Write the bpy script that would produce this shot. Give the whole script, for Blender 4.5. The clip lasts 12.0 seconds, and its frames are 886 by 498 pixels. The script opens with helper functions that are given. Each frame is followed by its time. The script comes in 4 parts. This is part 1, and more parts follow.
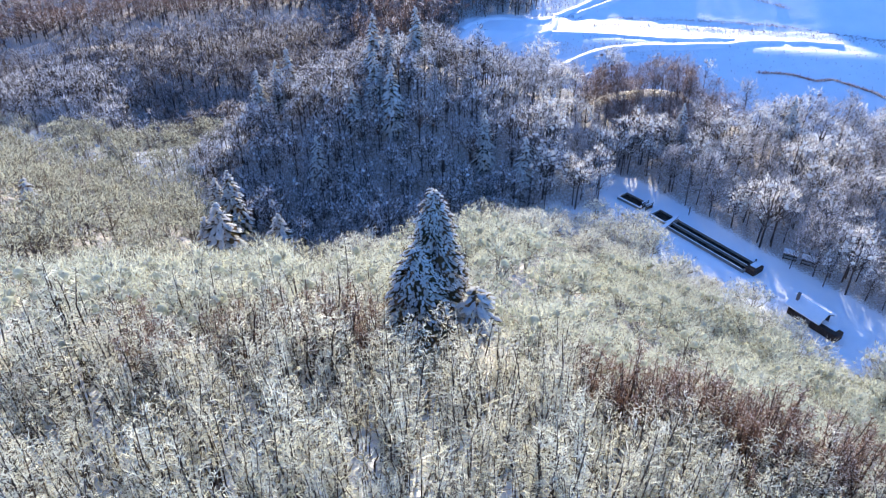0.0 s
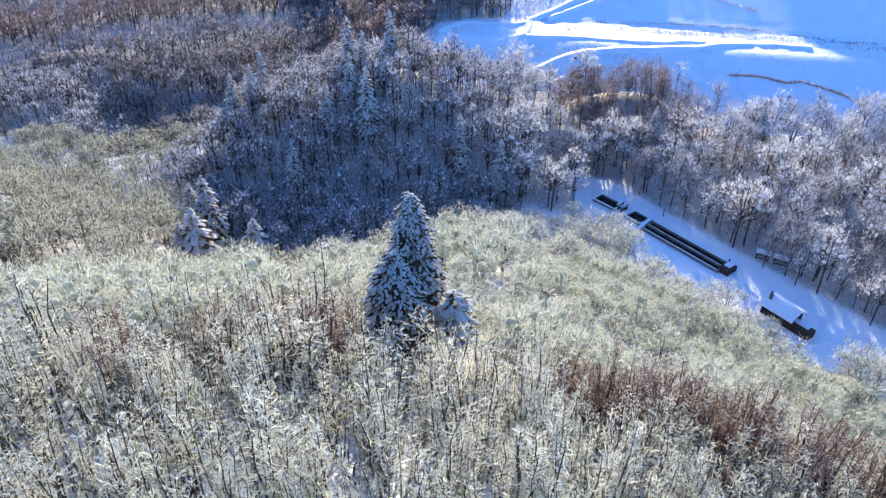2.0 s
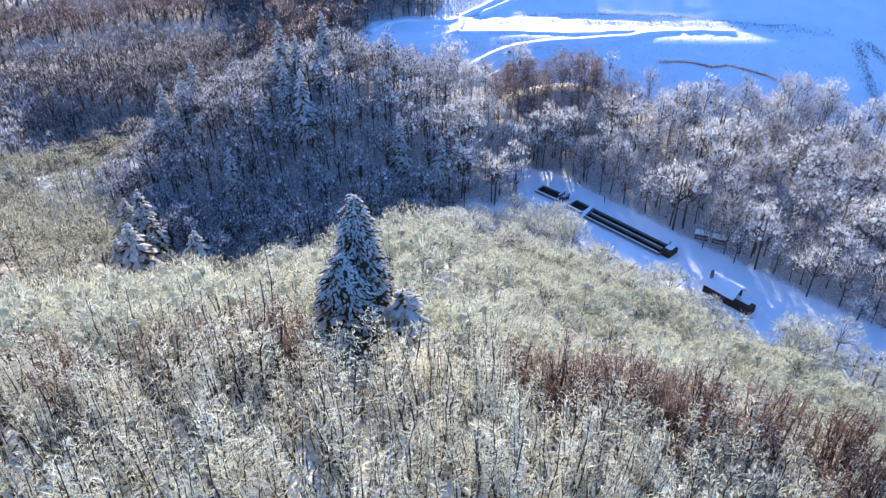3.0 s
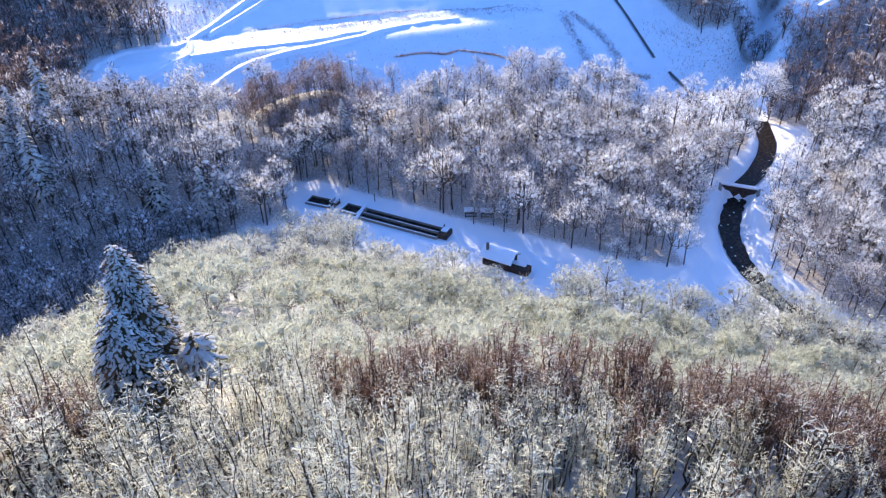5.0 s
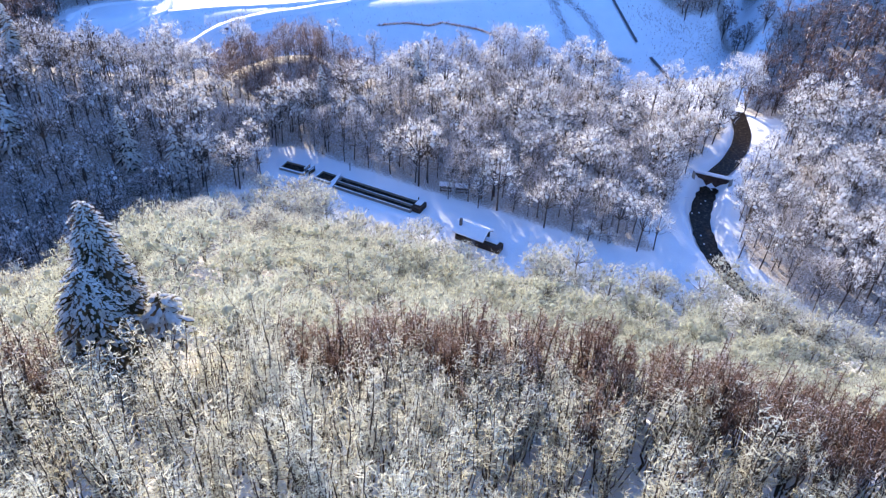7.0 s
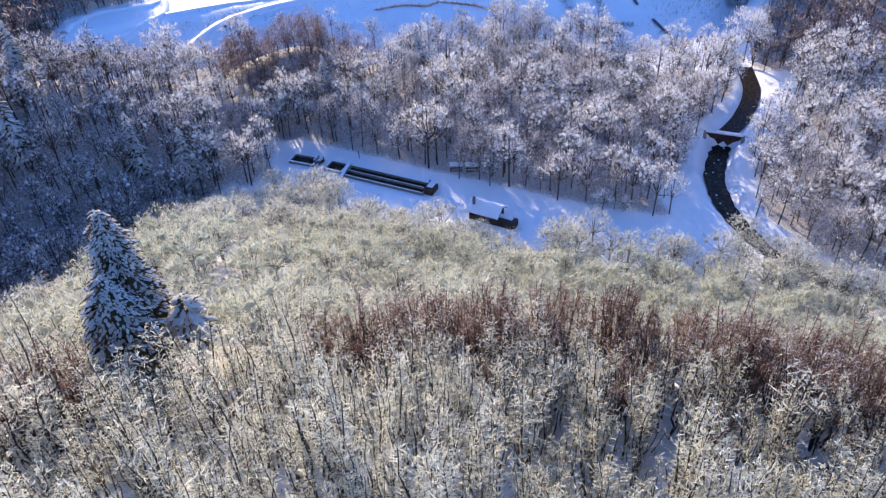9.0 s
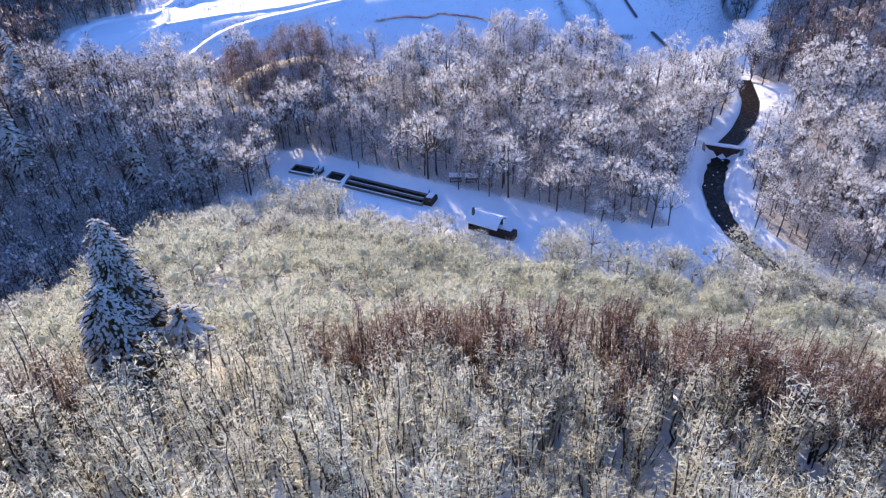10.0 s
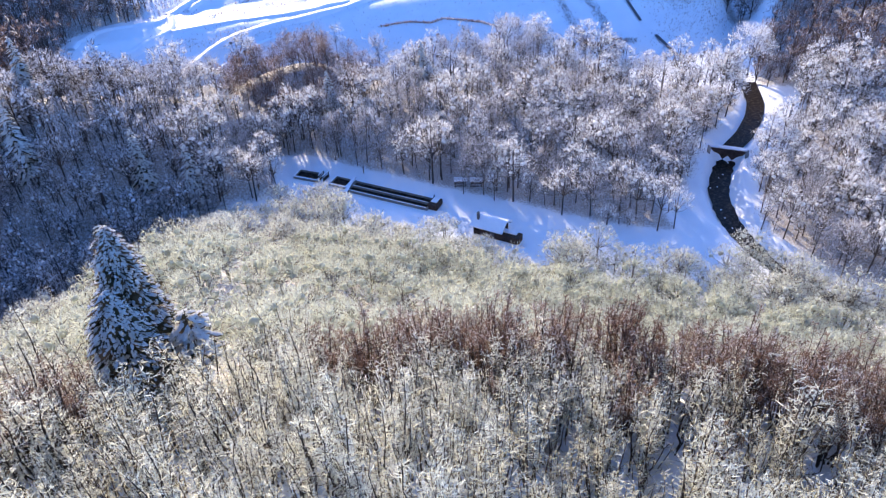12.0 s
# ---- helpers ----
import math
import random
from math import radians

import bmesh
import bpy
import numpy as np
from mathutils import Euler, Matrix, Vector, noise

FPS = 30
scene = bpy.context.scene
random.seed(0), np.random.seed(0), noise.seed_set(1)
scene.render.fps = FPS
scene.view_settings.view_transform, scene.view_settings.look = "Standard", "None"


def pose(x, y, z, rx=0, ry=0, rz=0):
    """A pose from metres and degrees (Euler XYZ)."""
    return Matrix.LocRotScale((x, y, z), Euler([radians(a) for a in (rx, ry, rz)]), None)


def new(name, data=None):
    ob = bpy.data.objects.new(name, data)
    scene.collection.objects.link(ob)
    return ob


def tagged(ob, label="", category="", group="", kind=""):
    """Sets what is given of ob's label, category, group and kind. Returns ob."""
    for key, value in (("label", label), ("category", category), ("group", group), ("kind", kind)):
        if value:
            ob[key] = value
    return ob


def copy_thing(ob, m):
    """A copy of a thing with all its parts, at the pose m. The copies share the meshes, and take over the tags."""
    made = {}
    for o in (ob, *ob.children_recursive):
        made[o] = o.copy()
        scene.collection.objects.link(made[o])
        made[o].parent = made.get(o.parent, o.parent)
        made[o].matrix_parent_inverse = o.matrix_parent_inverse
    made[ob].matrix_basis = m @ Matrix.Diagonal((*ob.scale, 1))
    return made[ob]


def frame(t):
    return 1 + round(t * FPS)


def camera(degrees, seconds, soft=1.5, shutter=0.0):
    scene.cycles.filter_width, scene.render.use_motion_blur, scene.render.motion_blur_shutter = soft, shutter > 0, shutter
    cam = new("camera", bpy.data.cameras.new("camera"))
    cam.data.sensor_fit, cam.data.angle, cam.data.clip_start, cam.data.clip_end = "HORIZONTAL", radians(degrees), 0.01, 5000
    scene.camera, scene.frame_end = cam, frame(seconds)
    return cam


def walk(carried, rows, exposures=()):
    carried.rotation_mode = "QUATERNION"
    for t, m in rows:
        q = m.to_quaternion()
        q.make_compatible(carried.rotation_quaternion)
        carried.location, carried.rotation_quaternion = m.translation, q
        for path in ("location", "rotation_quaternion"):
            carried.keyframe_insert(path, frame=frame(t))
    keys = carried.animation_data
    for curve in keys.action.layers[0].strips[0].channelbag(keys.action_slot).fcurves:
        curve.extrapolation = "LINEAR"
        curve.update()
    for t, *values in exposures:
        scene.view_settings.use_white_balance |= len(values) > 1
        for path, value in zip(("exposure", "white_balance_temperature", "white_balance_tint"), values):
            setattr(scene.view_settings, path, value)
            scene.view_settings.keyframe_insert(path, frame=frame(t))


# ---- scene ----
cam = camera(60.29, 12.0, 1.2)

PATH = [
    (0.0, pose(0, 0, 95, 54.00, 0.30, -0.00)),
    (0.5, pose(0, 0, 95, 54.13, 0.15, -0.16)),
    (1.0, pose(0, 0, 95, 54.21, -0.02, -0.44)),
    (1.5, pose(0, 0, 95, 54.25, -0.23, -0.89)),
    (2.0, pose(0, 0, 95, 54.25, -0.21, -1.77)),
    (2.1, pose(0, 0, 95, 54.29, -0.54, -4.27)),
    (2.2, pose(0, 0, 95, 54.28, 0.39, -4.94)),
    (2.5, pose(0, 0, 95, 54.16, 0.59, -6.25)),
    (3.0, pose(0, 0, 95, 54.13, 0.34, -7.10)),
    (3.2, pose(0, 0, 95, 54.14, 0.24, -7.44)),
    (4.8, pose(0, 0, 95, 54.26, 1.27, -27.45)),
    (5.0, pose(0, 0, 95, 54.38, 1.19, -27.65)),
    (5.5, pose(0, 0, 95, 54.83, 1.09, -27.99)),
    (6.0, pose(0, 0, 95, 55.43, 0.92, -28.17)),
    (6.5, pose(0, 0, 95, 56.23, 0.65, -28.25)),
    (6.8, pose(0, 0, 95, 56.05, -2.52, -27.42)),
    (7.0, pose(0, 0, 95, 52.42, -2.39, -27.56)),
    (7.2, pose(0, 0, 95, 45.29, -0.60, -27.93)),
    (7.4, pose(0, 0, 95, 41.11, 1.09, -28.88)),
    (7.5, pose(0, 0, 95, 42.08, 1.35, -29.19)),
    (7.7, pose(0, 0, 95, 48.74, 2.10, -29.31)),
    (9.5, pose(0, 0, 95, 51.26, 1.81, -29.38)),
    (10.0, pose(0, 0, 95, 51.79, 1.60, -29.28)),
    (10.5, pose(0, 0, 95, 52.18, 1.39, -29.14)),
    (11.0, pose(0, 0, 95, 52.36, 1.47, -29.08)),
    (11.5, pose(0, 0, 95, 52.35, 1.74, -29.18)),
    (12.0, pose(0, 0, 95, 52.12, 2.15, -29.20)),
]
walk(cam, PATH, exposures=[(0.0, 1.78, 5500, 16), (2.2, 1.75, 5480, 16), (5.0, 1.82, 5650, 20), (6.5, 1.88, 5750, 23), (7.5, 1.86, 5600, 17),
                          (9.5, 1.52, 5800, 25), (10.5, 1.68, 5750, 24), (11.5, 1.78, 5700, 22), (12.0, 1.80, 5700, 22)])

# ---------------------------------------------------------------- light
SUN_AZ, SUN_EL = 7.0, 19.2          # degrees right of +y, degrees over the horizon
world = bpy.data.worlds.new("winter_sky")
scene.world = world
world.use_nodes = True
wn = world.node_tree
sky = wn.nodes.new("ShaderNodeTexSky")
sky.sky_type = "NISHITA"
sky.sun_disc = False
sky.sun_elevation = radians(SUN_EL)
sky.sun_rotation = radians(SUN_AZ)
sky.altitude = 900.0
sky.air_density = 1.0
sky.dust_density = 0.2
sky.ozone_density = 6.5
wn.nodes["Background"].inputs["Strength"].default_value = 0.12
wn.links.new(sky.outputs["Color"], wn.nodes["Background"].inputs["Color"])

sun_data = bpy.data.lights.new("sun", "SUN")
sun_data.energy = 3.0
sun_data.angle = radians(0.6)
sun_data.color = (1.0, 0.82, 0.50)
sun = new("sun", sun_data)
_az, _el = radians(SUN_AZ), radians(SUN_EL)
SUN_DIR = Vector((math.sin(_az) * math.cos(_el), math.cos(_az) * math.cos(_el), math.sin(_el)))
sun.matrix_world = Matrix.Translation((60, 250, 220)) @ SUN_DIR.to_track_quat("Z", "Y").to_matrix().to_4x4()


# ---------------------------------------------------------------- materials
def material(name, rough=0.7, spec=0.3):
    m = bpy.data.materials.new(name)
    m.use_nodes = True
    nt = m.node_tree
    b = nt.nodes["Principled BSDF"]
    b.inputs["Roughness"].default_value = rough
    b.inputs["Specular IOR Level"].default_value = spec
    return m, nt, b


def node(nt, kind, **values):
    n = nt.nodes.new(kind)
    for key, v in values.items():
        n.inputs[key.replace("_", " ")].default_value = v
    return n


def ramp(nt, stops):
    n = nt.nodes.new("ShaderNodeValToRGB")
    e = n.color_ramp.elements
    while len(e) < len(stops):
        e.new(0.5)
    for el, (p, c) in zip(e, stops):
        el.position, el.color = p, (*c, 1.0)
    return n


def noise_tex(nt, scale, detail=4.0, rough=0.55):
    tc = nt.nodes.new("ShaderNodeTexCoord")
    n = node(nt, "ShaderNodeTexNoise", Scale=scale, Detail=detail, Roughness=rough)
    nt.links.new(tc.outputs["Object"], n.inputs["Vector"])
    return n


def bumped(nt, b, source, strength, distance):
    bp = node(nt, "ShaderNodeBump", Strength=strength, Distance=distance)
    nt.links.new(source, bp.inputs["Height"])
    nt.links.new(bp.outputs["Normal"], b.inputs["Normal"])


def make_snow(name="snow_ground", litter=0.0):
    m, nt, b = material(name, 0.62, 0.25)
    n1 = noise_tex(nt, 0.16, 6.0)
    n2 = noise_tex(nt, 1.7, 5.0, 0.65)
    r = ramp(nt, [(0.25, (0.80, 0.82, 0.85)), (0.7, (0.88, 0.89, 0.90))])
    nt.links.new(n1.outputs["Fac"], r.inputs["Fac"])
    col = r.outputs["Color"]
    if litter:
        n3 = noise_tex(nt, 2.6, 8.0, 0.8)
        cover = nt.nodes.new("ShaderNodeAttribute")
        cover.attribute_name = "stalks"
        less = node(nt, "ShaderNodeMath")
        less.operation = "MULTIPLY"
        nt.links.new(n3.outputs["Fac"], less.inputs[0])
        nt.links.new(cover.outputs["Fac"], less.inputs[1])
        r2 = ramp(nt, [(0.36, (0.0, 0.0, 0.0)), (0.52, (1.0, 1.0, 1.0))])
        nt.links.new(less.outputs["Value"], r2.inputs["Fac"])
        mix = node(nt, "ShaderNodeMix")
        mix.data_type = "RGBA"
        nt.links.new(r2.outputs["Color"], mix.inputs["Factor"])
        nt.links.new(col, mix.inputs[6])
        mix.inputs[7].default_value = (0.36, 0.31, 0.26, 1.0)
        col = mix.outputs[2]
    nt.links.new(col, b.inputs["Base Color"])
    bumped(nt, b, n2.outputs["Fac"], 0.35, 0.25)
    return m


def make_twigs(name, stops, translucent=0.45, uneven=1.0):
    """Fine frosted twigs: each twig takes its own colour between bare bark and white rime, and the rime lies thicker in some places."""
    m = bpy.data.materials.new(name)
    m.use_nodes = True
    nt = m.node_tree
    nt.nodes.remove(nt.nodes["Principled BSDF"])
    out = nt.nodes["Material Output"]
    geo = nt.nodes.new("ShaderNodeNewGeometry")
    r = ramp(nt, stops)
    r.color_ramp.interpolation = "LINEAR"
    patch = node(nt, "ShaderNodeTexNoise", Scale=0.17, Detail=2.0, Roughness=0.6)
    nt.links.new(geo.outputs["Position"], patch.inputs["Vector"])
    shift = node(nt, "ShaderNodeMath")
    shift.operation, shift.use_clamp = "MULTIPLY_ADD", True
    nt.links.new(patch.outputs["Fac"], shift.inputs[0])
    shift.inputs[1].default_value = uneven
    less = node(nt, "ShaderNodeMath")
    less.operation = "SUBTRACT"
    nt.links.new(geo.outputs["Random Per Island"], less.inputs[0])
    less.inputs[1].default_value = uneven * 0.5
    nt.links.new(less.outputs["Value"], shift.inputs[2])
    nt.links.new(shift.outputs["Value"], r.inputs["Fac"])
    d = nt.nodes.new("ShaderNodeBsdfDiffuse")
    t = nt.nodes.new("ShaderNodeBsdfTranslucent")
    mx = node(nt, "ShaderNodeMixShader", Fac=translucent)
    nt.links.new(r.outputs["Color"], d.inputs["Color"])
    nt.links.new(r.outputs["Color"], t.inputs["Color"])
    nt.links.new(d.outputs["BSDF"], mx.inputs[1])
    nt.links.new(t.outputs["BSDF"], mx.inputs[2])
    nt.links.new(mx.outputs["Shader"], out.inputs["Surface"])
    return m


def make_bark(name, dark, light, snow=0.25):
    m, nt, b = material(name, 0.85, 0.15)
    n1 = noise_tex(nt, 3.5, 5.0, 0.7)
    r = ramp(nt, [(0.3, dark), (0.55, light), (0.72 - 0.2 * snow, light), (0.80 - 0.2 * snow, (0.75, 0.76, 0.78))])
    nt.links.new(n1.outputs["Fac"], r.inputs["Fac"])
    nt.links.new(r.outputs["Color"], b.inputs["Base Color"])
    bumped(nt, b, n1.outputs["Fac"], 0.5, 0.05)
    return m


def make_plain(name, dark, light, scale=2.0, rough=0.8, spec=0.2, bump=0.3):
    m, nt, b = material(name, rough, spec)
    n1 = noise_tex(nt, scale, 6.0, 0.65)
    r = ramp(nt, [(0.3, dark), (0.7, light)])
    nt.links.new(n1.outputs["Fac"], r.inputs["Fac"])
    nt.links.new(r.outputs["Color"], b.inputs["Base Color"])
    bumped(nt, b, n1.outputs["Fac"], bump, 0.08)
    return m


SNOW = make_snow("snow_with_dead_stalks", 1.0)
SNOW_TOP = make_plain("fresh_snow", (0.82, 0.84, 0.87), (0.90, 0.90, 0.91), 1.3, 0.6, 0.25, 0.3)
RIME = make_twigs("rime_twigs", [(0.0, (0.34, 0.33, 0.26)), (0.18, (0.50, 0.505, 0.40)), (0.36, (0.61, 0.62, 0.495)), (1.0, (0.70, 0.71, 0.57))], 0.5, 0.9)
# a darker version of RIME for the far frosted trees on the left
FLAT = make_twigs("darker_rime_twigs", [(0.0, (0.12, 0.105, 0.08)), (0.20, (0.25, 0.23, 0.18)), (0.32, (0.42, 0.43, 0.34)), (1.0, (0.56, 0.57, 0.455))], 0.5, 0.9)
# twig colours darkened to carry the shade on the ridge faces
RIDGE = make_twigs("shaded_ridge_twigs", [(0.0, (0.07, 0.06, 0.06)), (0.40, (0.20, 0.17, 0.16)), (0.54, (0.32, 0.31, 0.32)), (1.0, (0.48, 0.49, 0.52))], 0.45)
SHRUB = make_twigs("shrub_twigs", [(0.0, (0.06, 0.048, 0.036)), (0.17, (0.19, 0.155, 0.115)), (0.26, (0.74, 0.725, 0.585)), (1.0, (0.92, 0.905, 0.755))], 0.5, 0.6)
BROWN = make_twigs("brown_twigs", [(0.0, (0.12, 0.07, 0.05)), (0.66, (0.31, 0.20, 0.15)), (0.80, (0.55, 0.47, 0.41)), (1.0, (0.85, 0.82, 0.76))], 0.5)
FOREST = make_twigs("forest_twigs", [(0.0, (0.12, 0.10, 0.09)), (0.18, (0.27, 0.23, 0.21)), (0.28, (0.50, 0.48, 0.48)), (1.0, (0.70, 0.69, 0.70))], 0.3)
HILL = make_twigs("hill_twigs", [(0.0, (0.09, 0.08, 0.08)), (0.22, (0.23, 0.20, 0.19)), (0.36, (0.56, 0.55, 0.55)), (1.0, (0.84, 0.85, 0.87))], 0.3)
RIME_FOOT = make_twigs("foot_rime_twigs", [(0.0, (0.30, 0.27, 0.23)), (0.14, (0.50, 0.49, 0.42)), (0.30, (0.64, 0.64, 0.54)), (1.0, (0.75, 0.75, 0.64))], 0.4, 0.9)
PALE = make_twigs("pale_rime_twigs", [(0.0, (0.26, 0.22, 0.20)), (0.12, (0.48, 0.44, 0.42)), (0.22, (0.82, 0.80, 0.77)), (1.0, (0.92, 0.91, 0.88))], 0.4, 0.7)
NEEDLES = make_twigs("conifer_needles", [(0.0, (0.045, 0.042, 0.024)), (0.45, (0.09, 0.075, 0.04)), (1.0, (0.25, 0.15, 0.08))], 0.3)
GROVE = make_twigs("brown_wood_twigs", [(0.0, (0.11, 0.075, 0.065)), (0.68, (0.29, 0.205, 0.175)), (0.80, (0.46, 0.41, 0.39)), (1.0, (0.70, 0.68, 0.68))], 0.5)
CLUMPS = make_twigs("snow_clumps", [(0.0, (0.82, 0.81, 0.76)), (1.0, (0.92, 0.91, 0.87))], 0.5)
BARK = make_bark("dark_bark", (0.035, 0.026, 0.022), (0.11, 0.085, 0.07), 0.2)
BARK_STEM = make_bark("stem_bark", (0.03, 0.022, 0.018), (0.085, 0.065, 0.05), -0.6)
BARK_GREY = make_bark("grey_bark", (0.06, 0.05, 0.045), (0.17, 0.14, 0.12), 0.4)
CONCRETE = make_plain("old_concrete", (0.16, 0.15, 0.14), (0.30, 0.29, 0.27), 1.5, 0.9)
WET_WALL = make_plain("wet_brown_concrete", (0.035, 0.02, 0.016), (0.11, 0.07, 0.055), 1.2, 0.6)
TIMBER = make_plain("dark_timber", (0.035, 0.024, 0.018), (0.09, 0.06, 0.045), 4.0, 0.85)
METAL = make_plain("dark_steel", (0.05, 0.05, 0.055), (0.12, 0.11, 0.11), 3.0, 0.5, 0.5)


def make_water():
    m, nt, b = material("stream_water", 0.3, 0.06)
    n1 = noise_tex(nt, 1.6, 5.0, 0.7)
    r = ramp(nt, [(0.38, (0.006, 0.005, 0.004)), (0.56, (0.035, 0.027, 0.020)), (0.72, (0.13, 0.10, 0.08))])
    nt.links.new(n1.outputs["Fac"], r.inputs["Fac"])
    nt.links.new(r.outputs["Color"], b.inputs["Base Color"])
    bumped(nt, b, n1.outputs["Fac"], 0.5, 0.08)
    return m


WATER = make_water()


# ---------------------------------------------------------------- mesh helpers
def mesh_object(name, verts, tris, mats, parent=None, slots=None):
    """One mesh object from arrays of corners and triangles."""
    verts = np.asarray(verts, np.float32).reshape(-1, 3)
    tris = np.asarray(tris, np.int32).reshape(-1, 3)
    me = bpy.data.meshes.new(name)
    me.vertices.add(len(verts))
    me.vertices.foreach_set("co", verts.ravel())
    me.loops.add(tris.size)
    me.loops.foreach_set("vertex_index", tris.ravel())
    me.polygons.add(len(tris))
    me.polygons.foreach_set("loop_start", np.arange(0, tris.size, 3, dtype=np.int32))
    if slots is not None:
        me.polygons.foreach_set("material_index", np.asarray(slots, np.int32))
    me.update(calc_edges=True)
    for m in mats if isinstance(mats, (list, tuple)) else [mats]:
        me.materials.append(m)
    ob = new(name, me)
    ob.parent = parent
    return ob


def part(name, bm, mat, parent=None, label=""):
    me = bpy.data.meshes.new(name)
    bm.to_mesh(me)
    bm.free()
    me.materials.append(mat)
    ob = new(name, me)
    ob.parent = parent
    if label:
        ob["label"] = label
    return ob


def box_bm(sx, sy, sz, m=Matrix(), bevel=0.0, jitter=0.0):
    bm = bmesh.new()
    bmesh.ops.create_cube(bm, size=1.0)
    bmesh.ops.scale(bm, vec=(sx, sy, sz), verts=bm.verts)
    if bevel:
        bmesh.ops.bevel(bm, geom=bm.edges[:], offset=bevel, segments=2, affect="EDGES", profile=0.6)
    if jitter:
        for v in bm.verts:
            v.co += Vector((random.uniform(-1, 1), random.uniform(-1, 1), random.uniform(-1, 1))) * jitter
    bmesh.ops.transform(bm, matrix=m, verts=bm.verts)
    return bm


def at(x, y, z=0.0, turn=0.0):
    return Matrix.Translation((x, y, z)) @ Matrix.Rotation(radians(turn), 4, "Z")


# ---------------------------------------------------------------- lie of the land
FOOT = np.array([(-420, 230), (-240, 215), (-98, 178), (-48, 150), (-23, 134), (8, 145), (33, 143), (54, 113), (77, 82),
                 (100, 62), (150, 15), (230, -70), (500, -300)], float)
STREAM = np.array([(230, 190), (180, 151), (168.3, 135.4), (162, 126.7), (157, 120), (150.8, 114.8), (142, 109.6), (133.4, 106.2), (127, 102), (120.5, 96.3),
                   (114.8, 87.2), (112.3, 80), (110.8, 74), (112, 60), (126, 36), (150, 8)], float)


def along(x, y, line):
    """Distance to a broken line, and on which side of it: positive on its right-hand side."""
    best = np.full(np.shape(x), 1e9)
    side = np.ones(np.shape(x))
    for (ax, ay), (bx, by) in zip(line[:-1], line[1:]):
        ex, ey = bx - ax, by - ay
        t = np.clip(((x - ax) * ex + (y - ay) * ey) / (ex * ex + ey * ey), 0, 1)
        dx, dy = x - ax - t * ex, y - ay - t * ey
        d = np.hypot(dx, dy)
        s = np.where(ex * dy - ey * dx < 0, 1.0, -1.0)
        near = d < best - 1e-6
        best, side = np.where(near, d, best), np.where(near, s, side)
    return best, side


def smooth(a, b, v):
    t = np.clip((v - a) / (b - a), 0, 1)
    return t * t * (3 - 2 * t)


def bump2(x, y, cx, cy, rx, ry, turn=0.0):
    c, s = math.cos(radians(turn)), math.sin(radians(turn))
    u, v = (x - cx) * c + (y - cy) * s, -(x - cx) * s + (y - cy) * c
    return np.exp(-(u / rx) ** 2 - (v / ry) ** 2)


def waves(x, y, size, seed):
    out = 0.0
    g = np.random.default_rng(seed)
    for k in range(5):
        a, p = g.uniform(0, 6.28), g.uniform(0, 6.28)
        f = 6.28 / (size * g.uniform(0.6, 1.6))
        out = out + np.sin((x * math.cos(a) + y * math.sin(a)) * f + p)
    return out / 5


def slope_q(x, y):
    return 0.19 * x + 0.98 * y


